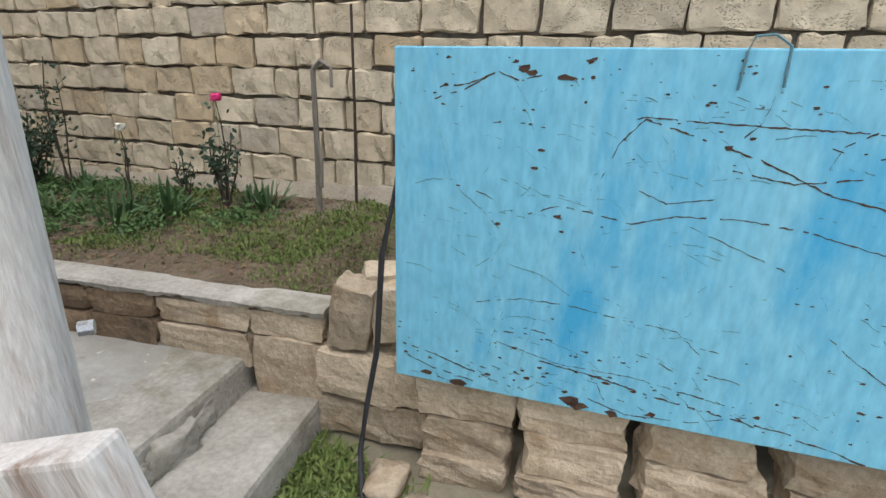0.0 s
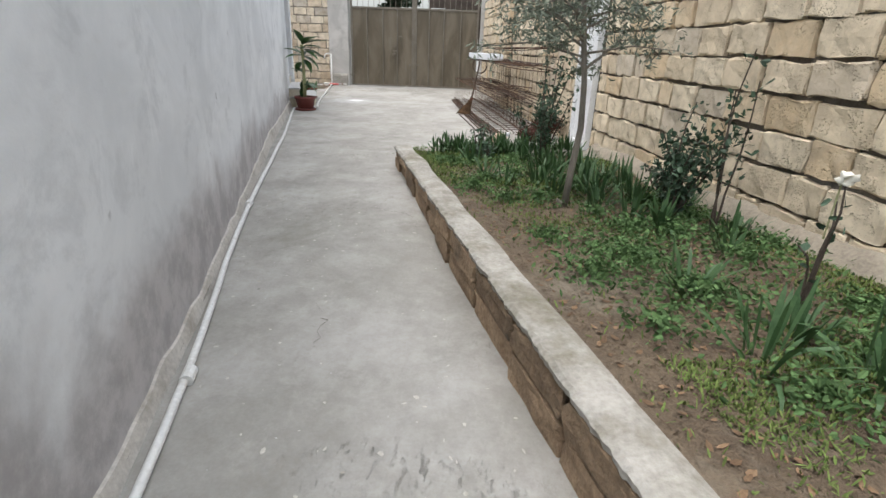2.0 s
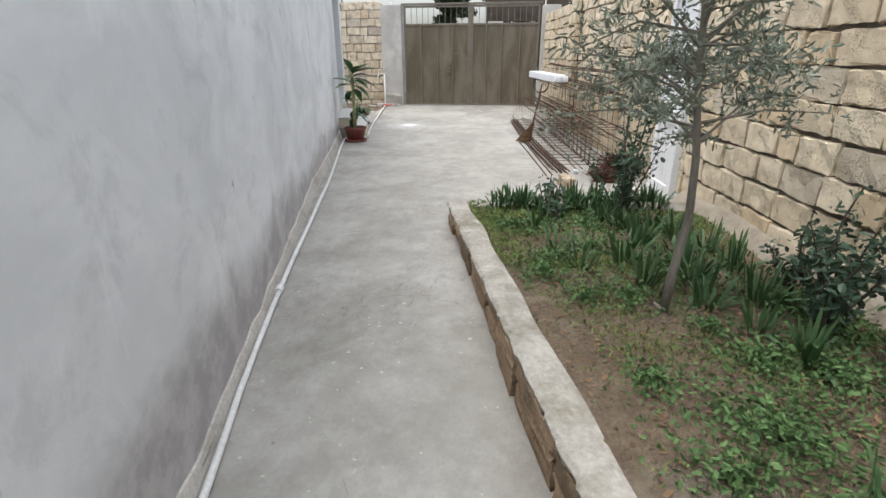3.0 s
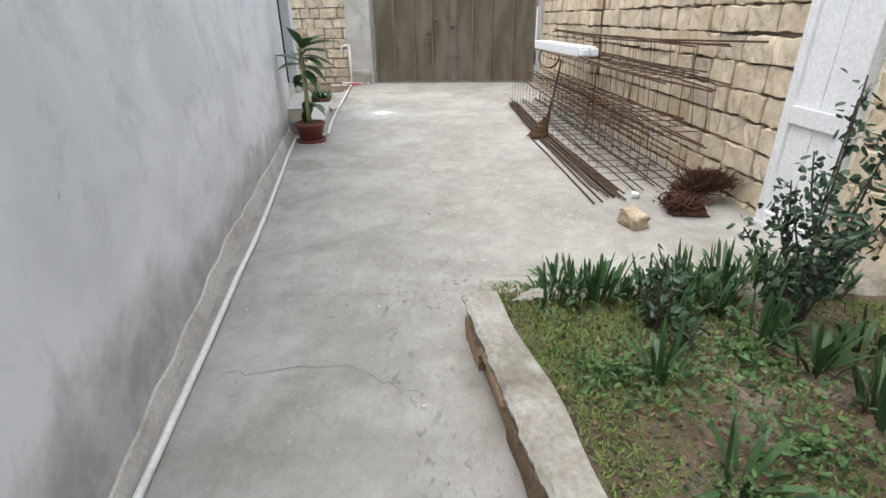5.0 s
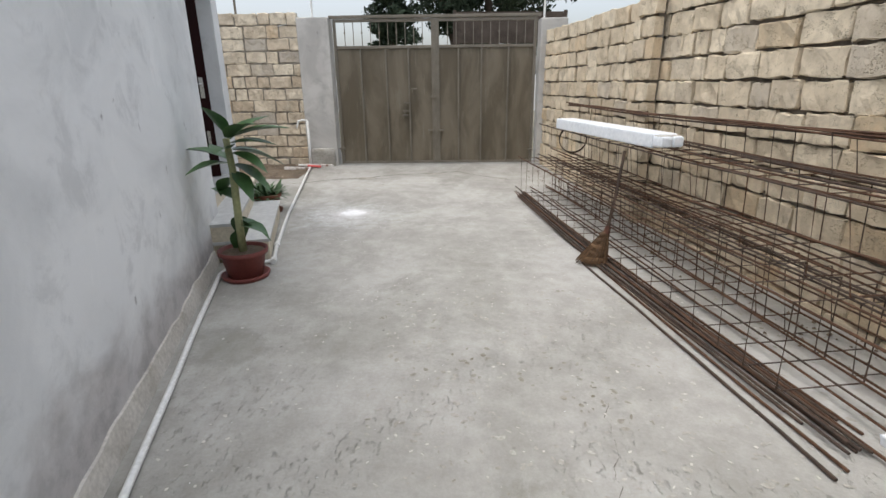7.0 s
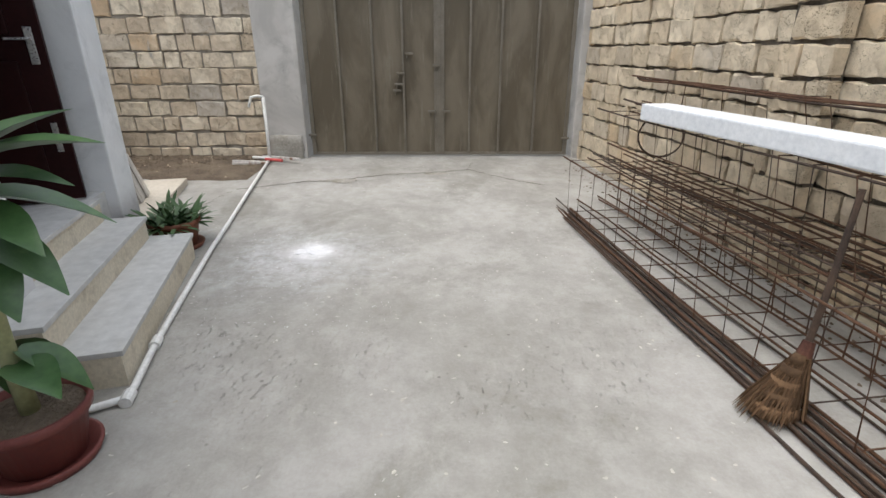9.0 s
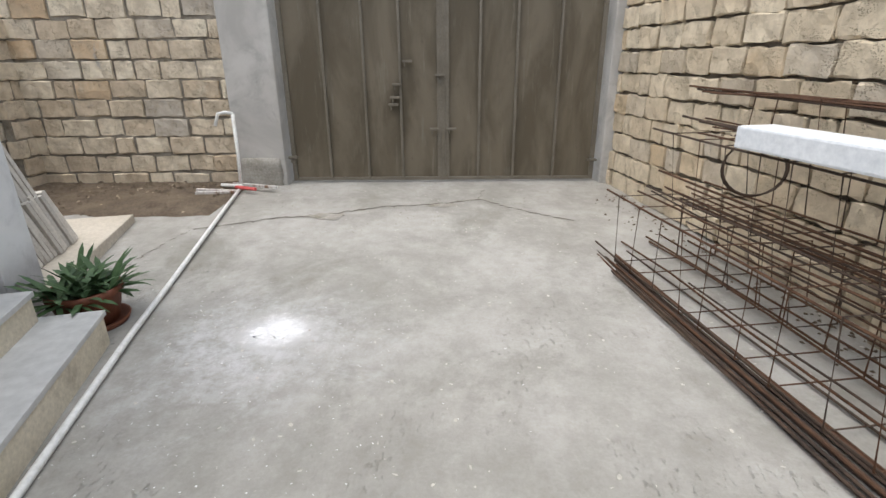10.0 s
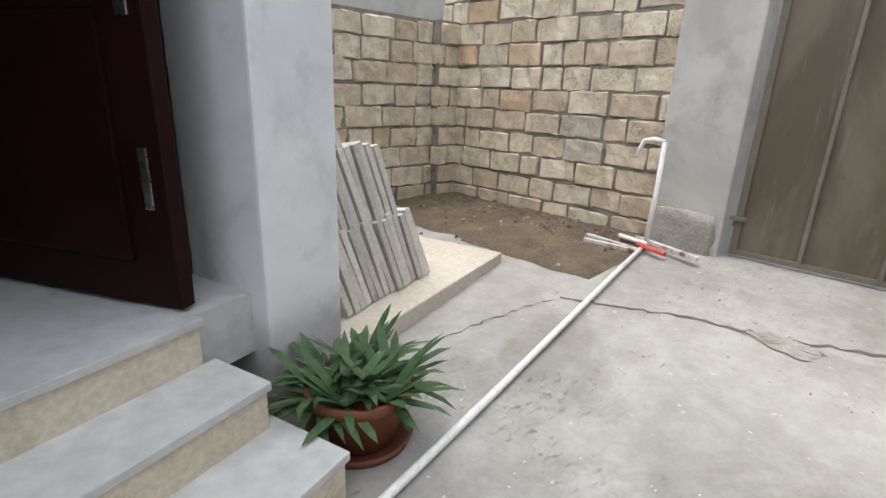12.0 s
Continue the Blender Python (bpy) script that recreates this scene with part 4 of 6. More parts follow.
for i, (p0, p1) in enumerate((((-9.6, 3.28, 0.012), (-7.0, 3.66, 0.012)), ((-13.1, 3.62, 0.6), (-7.2, 4.35, 0.7)), ((-13.0, 3.7, 1.05), (-7.6, 4.4, 1.0)), ((-13.3, 3.86, 1.26), (-6.9, 4.72, 1.3)), ((-13.2, 3.88, 1.24), (-7.4, 4.66, 1.26)), ((-12.4, 3.8, 0.98), (-7.1, 4.5, 0.93)))):
    bm = bmesh.new()
    a, b = Vector(p0), Vector(p1)
    tube(bm, [a.lerp(b, t / 8) + Vector((0, random.uniform(-0.01, 0.01), -0.05 * (p0[2] > 0.5) * math.sin(math.pi * t / 8))) for t in range(9)], 0.009, 6)
    solid("steel_bar", bm, M["rust"] if i % 2 else M["rust_dark"], "long rusty steel bar", "steel bar", "loose steel bars")
bm = bmesh.new()
for k in range(5):
    ph = [(0.17 * math.cos(a * math.pi / 12 + k), 0.012 * k + random.uniform(-0.006, 0.006), 0.17 * math.sin(a * math.pi / 12 + k) * 0.97 - 0.004 * k) for a in range(25)]
    tube(bm, ph, 0.006, 5)
solid("wire_coil", bm, M["rust_dark"], "coil of dark tying wire hung on the steel cage", "wire coil", m=pose(-11.9, 3.66, 0.86, 0, 0, 70))

foam = thing("foam_profile", look((0, 0, 0), (0, 0, -1)), "long white wrapped foam profile resting on the steel cage", "foam profile")
A, B = Vector((-9.60, 3.95, 1.02)), Vector((-11.75, 3.52, 1.02))
foam.matrix_basis = Matrix.Translation(A) @ Matrix.Rotation(math.atan2(B.y - A.y, B.x - A.x), 4, "Z")
L = (B - A).length
bm = bmesh.new()
box(bm, 0.12, L, -0.12, 0.12, -0.01, 0.11, 0.014)
part("wrapped_body", bm, M["foam"], foam, "glossy white wrapping")
for dy in (-0.055, 0.055):
    bm = bmesh.new()
    box(bm, 0.0, 0.14, dy - 0.05, dy + 0.05, 0.005, 0.095, 0.02)
    part("end_piece", bm, M["foam"], foam, "crumpled white end")
bm = bmesh.new()
for k in range(3):
    box(bm, 0.03 + 0.035 * k, 0.05 + 0.035 * k, -0.095, 0.095, 0.092, 0.099)
part("tape", bm, M["damp"], foam, "grey printed tape")

broom = thing("broom", pose(-9.62, 3.42, 0.0), "straw broom with a dark handle leaning on the steel", "broom")
rows = []
for i in range(420):
    a = random.uniform(0, 2 * math.pi)
    r = random.uniform(0, 1) ** 0.5
    tip = Vector((0.13 * r * math.cos(a) + 0.03, 0.15 * r * math.sin(a) - 0.07, 0.01 + 0.05 * (1 - r)))
    top = Vector((-0.03 + 0.03 * math.cos(a), 0.06 + 0.03 * math.sin(a), 0.27))
    rows.append((top, tip - top, (tip - top).length, 0.012, 0.0, rand_dir()))
blades("bristles", rows, M["broom"], broom)
bm = bmesh.new()
for i in range(5):
    z = 0.03 + 0.05 * i
    lathe(bm, [(0.11 - 0.018 * i, z), (0.095 - 0.018 * i, z + 0.05)], 14, (0.02 - 0.01 * i, -0.05 + 0.022 * i, 0))
part("straw_core", bm, M["broom"], broom, smooth=True)
bm = bmesh.new()
part("handle", tube(bm, [(-0.03, 0.06, 0.22), (-0.10, 0.14, 0.6), (-0.16, 0.20, 0.98)], 0.016, 8, 0.8), M["rust_dark"], broom, "dark wooden handle")
bm = bmesh.new()
part("binding", tube(bm, [(-0.03, 0.06, 0.24), (-0.05, 0.085, 0.33)], 0.036, 10, 0.7), M["twig"], broom, "twine binding")

twigs = thing("twig_bundle", pose(-6.98, 4.45, 0.0), "heap of bundled red-brown twigs on the concrete", "twigs")
for k, (ox, oy, oz, n, spread, lo, hi) in enumerate(((0.14, -0.12, 0.06, 1100, 1.0, 0.04, 0.10), (-0.12, 0.16, 0.12, 1700, 1.0, 0.10, 0.24), (-0.16, 0.06, 0.06, 1100, 1.0, 0.06, 0.15))):
    rows = []
    for i in range(n):
        d = rand_dir(0.25)
        d.z = abs(d.z) * 0.9 - 0.1
        if k == 1:
            d = (d + Vector((-0.5, 0.1, 0.55))).normalized()
        ln = random.uniform(lo, hi)
        b = Vector((ox, oy, oz)) + Vector((random.gauss(0, 0.05), random.gauss(0, 0.07), random.uniform(0, 0.06)))
        if b.z + d.z * ln < 0.01:
            d.z = abs(d.z)
        rows.append((b, d, ln, 0.008, 0.3 * abs(d.z), rand_dir()))
    tagged(blades("twig_mass", rows, M["twig"], twigs), kind="stuff")
bm = bmesh.new()
rock(bm, (0.24, 0.24, 0.1), pose(0.1, -0.06, 0.05), 0.7, 4)
part("root_mass", bm, M["twig"], twigs, smooth=True)
for i in range(16):
    bm = bmesh.new()
    c, q, tip, turn = Vector((0.13 + random.uniform(-0.05, 0.05), -0.11 + random.uniform(-0.05, 0.05), 0.09)), random.uniform(0.07, 0.13), random.uniform(0.2, 1.3), random.uniform(0, 6.28)
    ring = []
    for j in range(15):
        a = 6.283 * j / 13
        v = Vector((q * math.cos(a), q * math.sin(a) * math.cos(tip), q * 0.75 * math.sin(a) * math.sin(tip)))
        v = c + Matrix.Rotation(turn, 3, "Z") @ v
        ring.append((v.x, v.y, max(0.008, v.z)))
    part("bent_twig", tube(bm, ring, 0.006, 5, 0.6), M["twig"], twigs)
random.seed(21)
bm = bmesh.new()
rock(bm, (0.19, 0.15, 0.12), rough=0.45, cuts=4)
solid("stone", bm, M["loose_stone"], "loose pale limestone on the concrete", "stone", m=pose(-6.54, 3.88, 0.055, 4, 3, 25), smooth=True)
bm = bmesh.new()
rock(bm, (0.07, 0.06, 0.05), rough=0.5, cuts=3)
solid("crumpled_paper", bm, M["foam"], "crumpled white scrap on the concrete", "paper", m=pose(-7.2, 4.05, 0.03), smooth=True)


# lime powder, cracks and sandy hollows in the concrete
def blot(name, x, y, rx, ry, mat, label, category, seed, h=0.004, jag=0.35, turn=0.0):
    bm = bmesh.new()
    n = 40
    mid = bm.verts.new((0, 0, h * 2))
    rings = []
    for k in (0.6, 1.0):
        rings.append([bm.verts.new((k * rx * (1 + jag * noise.noise(Vector((math.cos(6.283 * i / n) * 2, math.sin(6.283 * i / n) * 2, seed)))) * math.cos(6.283 * i / n), k * ry * (1 + jag * noise.noise(Vector((math.cos(6.283 * i / n) * 2.5, math.sin(6.283 * i / n) * 2.5, seed + 5)))) * math.sin(6.283 * i / n), h * 1.5 if k < 1 else 0.0)) for i in range(n)])
    for i in range(n):
        j = (i + 1) % n
        bm.faces.new((mid, rings[0][i], rings[0][j]))
        bm.faces.new((rings[0][i], rings[1][i], rings[1][j], rings[0][j]))
    return solid(name, bm, mat, label, category, m=pose(x, y, yard_height(x, y) + 0.004, 0, 0, turn), smooth=True)


blot("lime_powder", -11.50, 0.80, 0.075, 0.12, M["powder"], "spilled white lime powder on the concrete", "powder", 1, 0.0012, 0.6)
blot("hollow", -13.66, 0.70, 0.11, 0.17, M["rough_concrete"], "gritty hollow broken into the concrete", "hollow", 3, 0.001, 0.9)
blot("hollow", -14.0, 1.80, 0.08, 0.13, M["rough_concrete"], "gritty hollow broken into the concrete", "hollow", 4, 0.001, 0.9)
blot("bird_dropping", 0.0, 3.02, 0.05, 0.035, M["powder"], "white splash on the concrete", "splash", 6, 0.002, 0.5)


def pits(name, n, lo, hi, mat, label, seed, x0, x1, y0, y1):
    """Small chips scattered over the concrete, as one thin mesh."""
    rng = random.Random(seed)
    bm = bmesh.new()
    while n:
        x, y = rng.uniform(x0, x1), rng.uniform(y0, y1)
        if not yard_inside(x, y) or y < house_y(x) + 0.15 or (x > -5.4 and y > kerb_y(x) - 0.06):
            continue
        n -= 1
        r, z, a = rng.uniform(lo, hi), yard_height(x, y) + 0.0035, rng.uniform(0, 6.28)
        s = rng.uniform(0.25, 0.8)
        pts = [(r * rng.uniform(0.6, 1.2) * math.cos(k * 1.047), s * r * rng.uniform(0.6, 1.2) * math.sin(k * 1.047)) for k in range(6)]
        bm.faces.new([bm.verts.new((x + p * math.cos(a) - q * math.sin(a), y + p * math.sin(a) + q * math.cos(a), z)) for p, q in pts])
    solid(name, bm, mat, label, "chips", kind="stuff")


pits("dark_pits", 1100, 0.004, 0.016, M["damp"], "small dark pits in the concrete", 1, -14.8, 0.2, -0.5, 4.4)
pits("rough_pits", 1300, 0.004, 0.026, M["rough_concrete"], "rough torn marks in the concrete", 2, -9.0, -5.0, 1.6, 4.2)
pits("pale_chips", 160, 0.002, 0.006, M["powder"], "pale chips scattered on the concrete", 3, -14.0, 0.0, 0.0, 4.0)
pits("lime_flecks", 260, 0.0015, 0.006, M["powder"], "flecks of lime trodden into the concrete", 4, -12.0, -10.2, 0.2, 1.6)


def crack(points, width, seed):
    rng = random.Random(seed)
    bm = bmesh.new()
    pts = []
    for (x0, y0), (x1, y1) in zip(points, points[1:]):
        k = max(3, int(math.hypot(x1 - x0, y1 - y0) / 0.05))
        for i in range(k):
            pts.append((lerp(x0, x1, i / k) + rng.uniform(-0.022, 0.022), lerp(y0, y1, i / k) + rng.uniform(-0.022, 0.022)))
    last = None
    for i, (x, y) in enumerate(pts):
        w = width * rng.uniform(0.3, 1.0) * (1 if 0 < i < len(pts) - 1 else 0.1)
        z = yard_height(x, y) + 0.0035
        now = (bm.verts.new((x - w, y, z)), bm.verts.new((x + w, y + w * 0.3, z)))
        if last:
            bm.faces.new((last[0], last[1], now[1], now[0]))
        last = now
    solid("crack", bm, M["crack"], "thin dark crack in the concrete", "crack", "cracks in the yard floor", kind="structure")


crack([(-13.3, -0.5), (-13.6, 0.2), (-13.75, 0.75), (-13.95, 1.2), (-14.05, 1.8), (-14.2, 2.2), (-13.7, 2.7), (-13.4, 3.1)], 0.02, 1)
crack([(-13.62, 0.45), (-13.7, 0.9)], 0.02, 2)
crack([(-14.0, 1.6), (-14.12, 2.0)], 0.018, 3)
crack([(-14.2, 2.2), (-14.7, 2.3)], 0.01, 4)
crack([(-13.3, -0.5), (-12.6, -0.6), (-12.1, -0.7)], 0.014, 5)
crack([(-5.2, 2.75), (-5.9, 2.6), (-6.6, 2.7), (-7.6, 2.9)], 0.003, 6)
crack([(-3.5, 2.3), (-3.6, 2.75), (-3.4, 3.1)], 0.002, 7)
crack([(-4.6, 1.5), (-4.7, 2.1), (-4.5, 2.6)], 0.002, 8)
crack([(-5.3, 1.4), (-5.35, 2.2), (-5.2, 2.6)], 0.002, 9)
crack([(-1.6, 2.75), (-1.9, 2.72), (-2.1, 2.6)], 0.004, 10)

# ---- white door in the boundary wall ----
wd = thing("garden_door", WALL @ pose(6.16, 0.02, 0.0), "white painted panelled door in the stone wall", "door")
DW, DH = 0.62, 2.1
for a, b, c, d in ((0, 0.08, 0.03, DH), (DW - 0.08, DW, 0.03, DH), (0.08, DW - 0.08, 0.03, 0.12), (0.08, DW - 0.08, DH - 0.08, DH), (0.08, DW - 0.08, 0.78, 0.90)):
    bm = bmesh.new()
    box(bm, a, b, -0.03, 0.045, c, d, 0.006)
    part("frame_bar", bm, M["white"], wd)
for a, b in ((0.08, 0.307), (0.313, 0.54)):
    for c, d in ((0.12, 0.78), (0.90, DH - 0.08)):
        bm = bmesh.new()
        box(bm, a, b, -0.01, 0.018, c, d, 0.006)
        part("panel", bm, M["white"], wd)
bm = bmesh.new()
box(bm, -0.01, DW + 0.01, -0.1, 0.05, -0.02, 0.03, 0.004)
part("sill", bm, M["white"], wd, "white sill")

# ---- kerb of the garden bed ----
random.seed(31)
kerb = thing("garden_kerb", frame_at(0.0, 4.09, KERB_A), "low kerb of brown stones capped with pale cement", "kerb", kind="structure")
x = -5.25
while x < 0.82:
    w = min(random.uniform(0.35, 0.6), 0.86 - x)
    zg = level(x * math.cos(KERB_A))
    ztop = lerp(0.15, 0.18, -x / 5.0)
    for z0, z1 in ((zg - 0.35 if x > 0.2 else zg - 0.05, lerp(zg, ztop, 0.42)), (lerp(zg, ztop, 0.42), ztop - 0.05)):
        bm = bmesh.new()
        rock(bm, (w - 0.008, 0.17, z1 - z0 - 0.006), rough=0.16, cuts=4)
        ob = part("stone", bm, M["kerb_stone"] if x < -0.1 else M["loose_stone"], kerb)
        ob.matrix_basis = pose(x + w / 2, 0.088 + random.uniform(-0.02, 0.012), (z0 + z1) / 2, 0, 0, random.uniform(-1.5, 1.5))
    x += w
verts, faces = [], []
n = 420
for i in range(n + 1):
    x = lerp(-5.28, 0.87, i / n)
    zt = lerp(0.15, 0.18, -x / 5.0)
    y0 = -0.012 + 0.014 * noise.noise(Vector((x * 2.3, 0, 3))) + 0.012 * noise.noise(Vector((x * 9, 0, 3))) + 0.009 * noise.noise(Vector((x * 31, 0, 3)))
    y1 = 0.175 + 0.028 * noise.noise(Vector((x * 1.9, 4, 3)))
    for y, z in ((y0 + 0.006, zt - 0.045 + 0.022 * noise.noise(Vector((x * 5, 1, 0))) + 0.014 * noise.noise(Vector((x * 24, 1, 0)))), (y0, zt - 0.02), (y0 + 0.02 + 0.012 * noise.noise(Vector((x * 17, 6, 0))), zt - 0.006 + 0.008 * noise.noise(Vector((x * 21, 2, 0)))), (0.12, zt + 0.012 * noise.noise(Vector((x * 4, 9, 0)))), (y1, zt - 0.01), (y1 + 0.05, zt - 0.12)):
        verts.append((x, y, z))
    if i:
        a = 6 * (i - 1)
        faces += [(a + k, a + k + 1, a + k + 7, a + k + 6) for k in range(5)]
faces += [tuple(range(6)), tuple(range(6 * n, 6 * n + 6))]
me = bpy.data.meshes.new("cap")
me.from_pydata(verts, [], faces)
me.materials.append(M["rough_concrete"])
part("cap", me, None, kerb, "pale rough cement cap")
bm = bmesh.new()
bmesh.ops.create_grid(bm, x_segments=12, y_segments=30, size=0.5)
for v in bm.verts:
    v_edge = v.co.x > 0.49
    y = 2.72 + (v.co.y + 0.5) * 2.25
    x = -5.42 - 0.14 * (y - 2.62) + v.co.x * (0.5 + 0.1 * noise.noise(Vector((y * 3, 0, 0)))) + 0.1
    v.co = Vector((x, y, lerp(0.155, 0.0, min(1, max(0, (-5.12 - 0.14 * (y - 2.62) - x) / 0.45))) * min(1.0, (y - 2.70) / 0.3) + 0.01 * noise.noise(Vector((x * 5, y * 5, 0))) - (0.12 if v_edge else 0.0)))
solid("bed_apron", bm, M["rough_concrete"], "rough concrete apron at the end of the garden bed", "apron", kind="structure", smooth=True)

# ---- loose stones, panel and hose at the start of the passage ----
random.seed(17)
for i, (x, y, z, sx, sy, sz, rz, ry) in enumerate((
        (0.93, 4.44, 0.12, 0.19, 0.22, 0.3, 20, 6),
        (1.09, 4.52, 0.13, 0.17, 0.2, 0.26, 10, -12),
        (0.98, 4.44, -0.17, 0.4, 0.26, 0.22, 15, 4),
        (0.99, 4.62, 0.2, 0.24, 0.2, 0.18, 40, 0),
        (0.97, 4.46, -0.4, 0.42, 0.25, 0.2, 12, 0),
        (1.24, 4.5, -0.14, 0.16, 0.25, 0.24, 10, 0),
        (1.2, 4.5, -0.38, 0.24, 0.25, 0.22, 16, 0),
        (1.5, 4.484, -0.105, 0.39, 0.25, 0.19, 12, -1),
        (1.52, 4.484, -0.3, 0.36, 0.25, 0.19, 12, -1),
        (1.52, 4.454, -0.46, 0.39, 0.25, 0.14, 12, -1),
        (1.93, 4.57, -0.105, 0.42, 0.25, 0.19, 12, 0),
        (1.95, 4.57, -0.3, 0.39, 0.25, 0.19, 12, 0),
        (1.95, 4.54, -0.46, 0.42, 0.25, 0.14, 12, 0),
        (2.38, 4.66, -0.105, 0.36, 0.25, 0.19, 12, 1),
        (2.4, 4.66, -0.3, 0.42, 0.25, 0.19, 12, 1),
        (2.4, 4.63, -0.46, 0.36, 0.25, 0.14, 12, 1),
        (2.85, 4.754, -0.105, 0.39, 0.25, 0.19, 12, -1),
        (2.87, 4.754, -0.3, 0.36, 0.25, 0.19, 12, -1),
        (2.87, 4.724, -0.46, 0.39, 0.25, 0.14, 12, -1),
        (3.3, 4.844, -0.105, 0.42, 0.25, 0.19, 12, 0),
        (3.32, 4.844, -0.3, 0.39, 0.25, 0.19, 12, 0),
        (3.32, 4.814, -0.46, 0.42, 0.25, 0.14, 12, 0))):
    bm = bmesh.new()
    rock(bm, (sx, sy, sz), rough=0.17, cuts=5)
    solid("limestone_block", bm, M["loose_stone"], "loose rough limestone block in a dry stack", "stone", "loose stones", m=pose(x, y, z, random.uniform(-3, 3), ry, rz))
random.seed(18)
for i in range(14):
    bm = bmesh.new()
    rock(bm, (random.uniform(0.08, 0.3), random.uniform(0.08, 0.22), random.uniform(0.05, 0.12)), rough=0.3)
    solid("rubble_stone", bm, M["loose_stone"], "broken limestone lying on the earth", "stone", "rubble stones", m=pose(random.uniform(1.25, 2.7), random.uniform(3.98, 4.3), -0.48, 0, 0, random.uniform(0, 90)), smooth=True)

panel = thing("blue_panel", frame_at(1.276, 4.25, 0.2, 0.0), "sky-blue painted sheet-metal panel with rusty scratches", "metal panel")
PW, PH, PZ = 2.35, 1.24, 0.0
bm = bmesh.new()
box(bm, 0, PW, 0.0, 0.035, PZ, PZ + PH, 0.006)
part("sheet", bm, M["blue"], panel)


def stroke(bm, pts, w, rng, broken=0.25):
    """A broken, uneven scratch along points of the panel's face."""
    last = None
    for (x0, z0), (x1, z1) in zip(pts, pts[1:]):
        k = max(2, int(math.hypot(x1 - x0, z1 - z0) / 0.012))
        for i in range(k + 1):
            if rng.random() < broken:
                last = None
                continue
            x, z = lerp(x0, x1, i / k) + rng.uniform(-0.0015, 0.0015), lerp(z0, z1, i / k) + rng.uniform(-0.002, 0.002)
            x, z = min(max(x, 0.005), PW - 0.005), min(max(z, PZ + 0.005), PZ + PH - 0.005)
            h = w * rng.uniform(0.25, 1.0)
            now = (bm.verts.new((x, -0.0012, z - h)), bm.verts.new((x, -0.0012, z + h)))
            if last:
                bm.faces.new((last[0], last[1], now[1], now[0]))
            last = now


def fleck(bm, x, z, r, rng):
    n = 7
    bm.faces.new([bm.verts.new((x + r * rng.uniform(0.5, 1.5) * math.cos(6.283 * i / n), -0.0016, z + r * rng.uniform(0.25, 0.75) * math.sin(6.283 * i / n))) for i in range(n)])


def on_panel(px, py):
    """Panel coordinates from shares of its visible face."""
    return px * 1.61, PZ + PH * (1 - py)


rng = random.Random(6)
bm = bmesh.new()
for line, w in (([(0.47, 0.17), (0.50, 0.155), (0.57, 0.16), (0.68, 0.165), (0.85, 0.17), (1.0, 0.18)], 0.004), ([(0.43, 0.33), (0.46, 0.22), (0.5, 0.16), (0.6, 0.2), (0.7, 0.24), (0.82, 0.31), (1.0, 0.36)], 0.005),
                ([(0.3, 0.42), (0.36, 0.39), (0.42, 0.4), (0.5, 0.42), (0.58, 0.39), (0.7, 0.385), (0.8, 0.4), (1.0, 0.46)], 0.004), ([(0.2, 0.07), (0.16, 0.1), (0.09, 0.13)], 0.004),
                ([(0.03, 0.92), (0.1, 0.95), (0.2, 0.97)], 0.004), ([(0.2, 0.7), (0.3, 0.67), (0.4, 0.67), (0.52, 0.69), (0.62, 0.7), (0.68, 0.77)], 0.0025), ([(0.5, 0.33), (0.56, 0.36), (0.64, 0.34)], 0.003),
                ([(0.25, 0.82), (0.4, 0.86), (0.55, 0.86), (0.75, 0.9)], 0.002), ([(0.6, 0.41), (0.7, 0.46), (0.78, 0.5)], 0.0025), ([(0.15, 0.37), (0.2, 0.42), (0.24, 0.47)], 0.0025),
                ([(0.10, 0.10), (0.16, 0.09), (0.22, 0.06), (0.26, 0.08), (0.32, 0.06)], 0.004), ([(0.26, 0.72), (0.24, 0.8), (0.23, 0.88)], 0.003), ([(0.33, 0.74), (0.31, 0.86), (0.295, 0.99)], 0.0025),
                ([(0.35, 0.86), (0.48, 0.88), (0.6, 0.91), (0.72, 0.93), (0.88, 0.95)], 0.005), ([(0.45, 0.95), (0.55, 0.985), (0.68, 0.97), (0.78, 0.92)], 0.003), ([(0.48, 0.9), (0.49, 0.93), (0.5, 0.95)], 0.004),
                ([(0.4, 0.35), (0.41, 0.5), (0.43, 0.56)], 0.002), ([(0.02, 0.88), (0.1, 0.9), (0.18, 0.93), (0.24, 0.95)], 0.005), ([(0.7, 0.1), (0.69, 0.16), (0.66, 0.2)], 0.005), ([(0.9, 0.14), (0.82, 0.2), (0.8, 0.27)], 0.004),
                ([(0.66, 0.27), (0.76, 0.29), (0.86, 0.27)], 0.004), ([(0.88, 0.66), (0.94, 0.72), (0.99, 0.76)], 0.003), ([(0.86, 0.96), (0.93, 0.97), (1.0, 1.0)], 0.005), ([(0.1, 0.2), (0.12, 0.3), (0.13, 0.36)], 0.002)):
    stroke(bm, [on_panel(*p) for p in line], w * 0.75, rng, 0.1)
for i in range(34):
    x, z, a, l = rng.uniform(0.02, 0.95), rng.choice((rng.uniform(0.05, 0.95), rng.uniform(0.75, 0.98))), rng.gauss(0.08, 0.2), rng.uniform(0.03, 0.2)
    stroke(bm, [on_panel(x, z), on_panel(x + 0.5 * l * math.cos(a), z + 0.5 * l * math.sin(a)), on_panel(x + l * math.cos(a + 0.15), z + l * math.sin(a + 0.15))], rng.uniform(0.001, 0.003), rng, 0.45)
tagged(part("rust_scratches", bm, M["scratch"], panel, "rust-brown scratches"), kind="stuff")
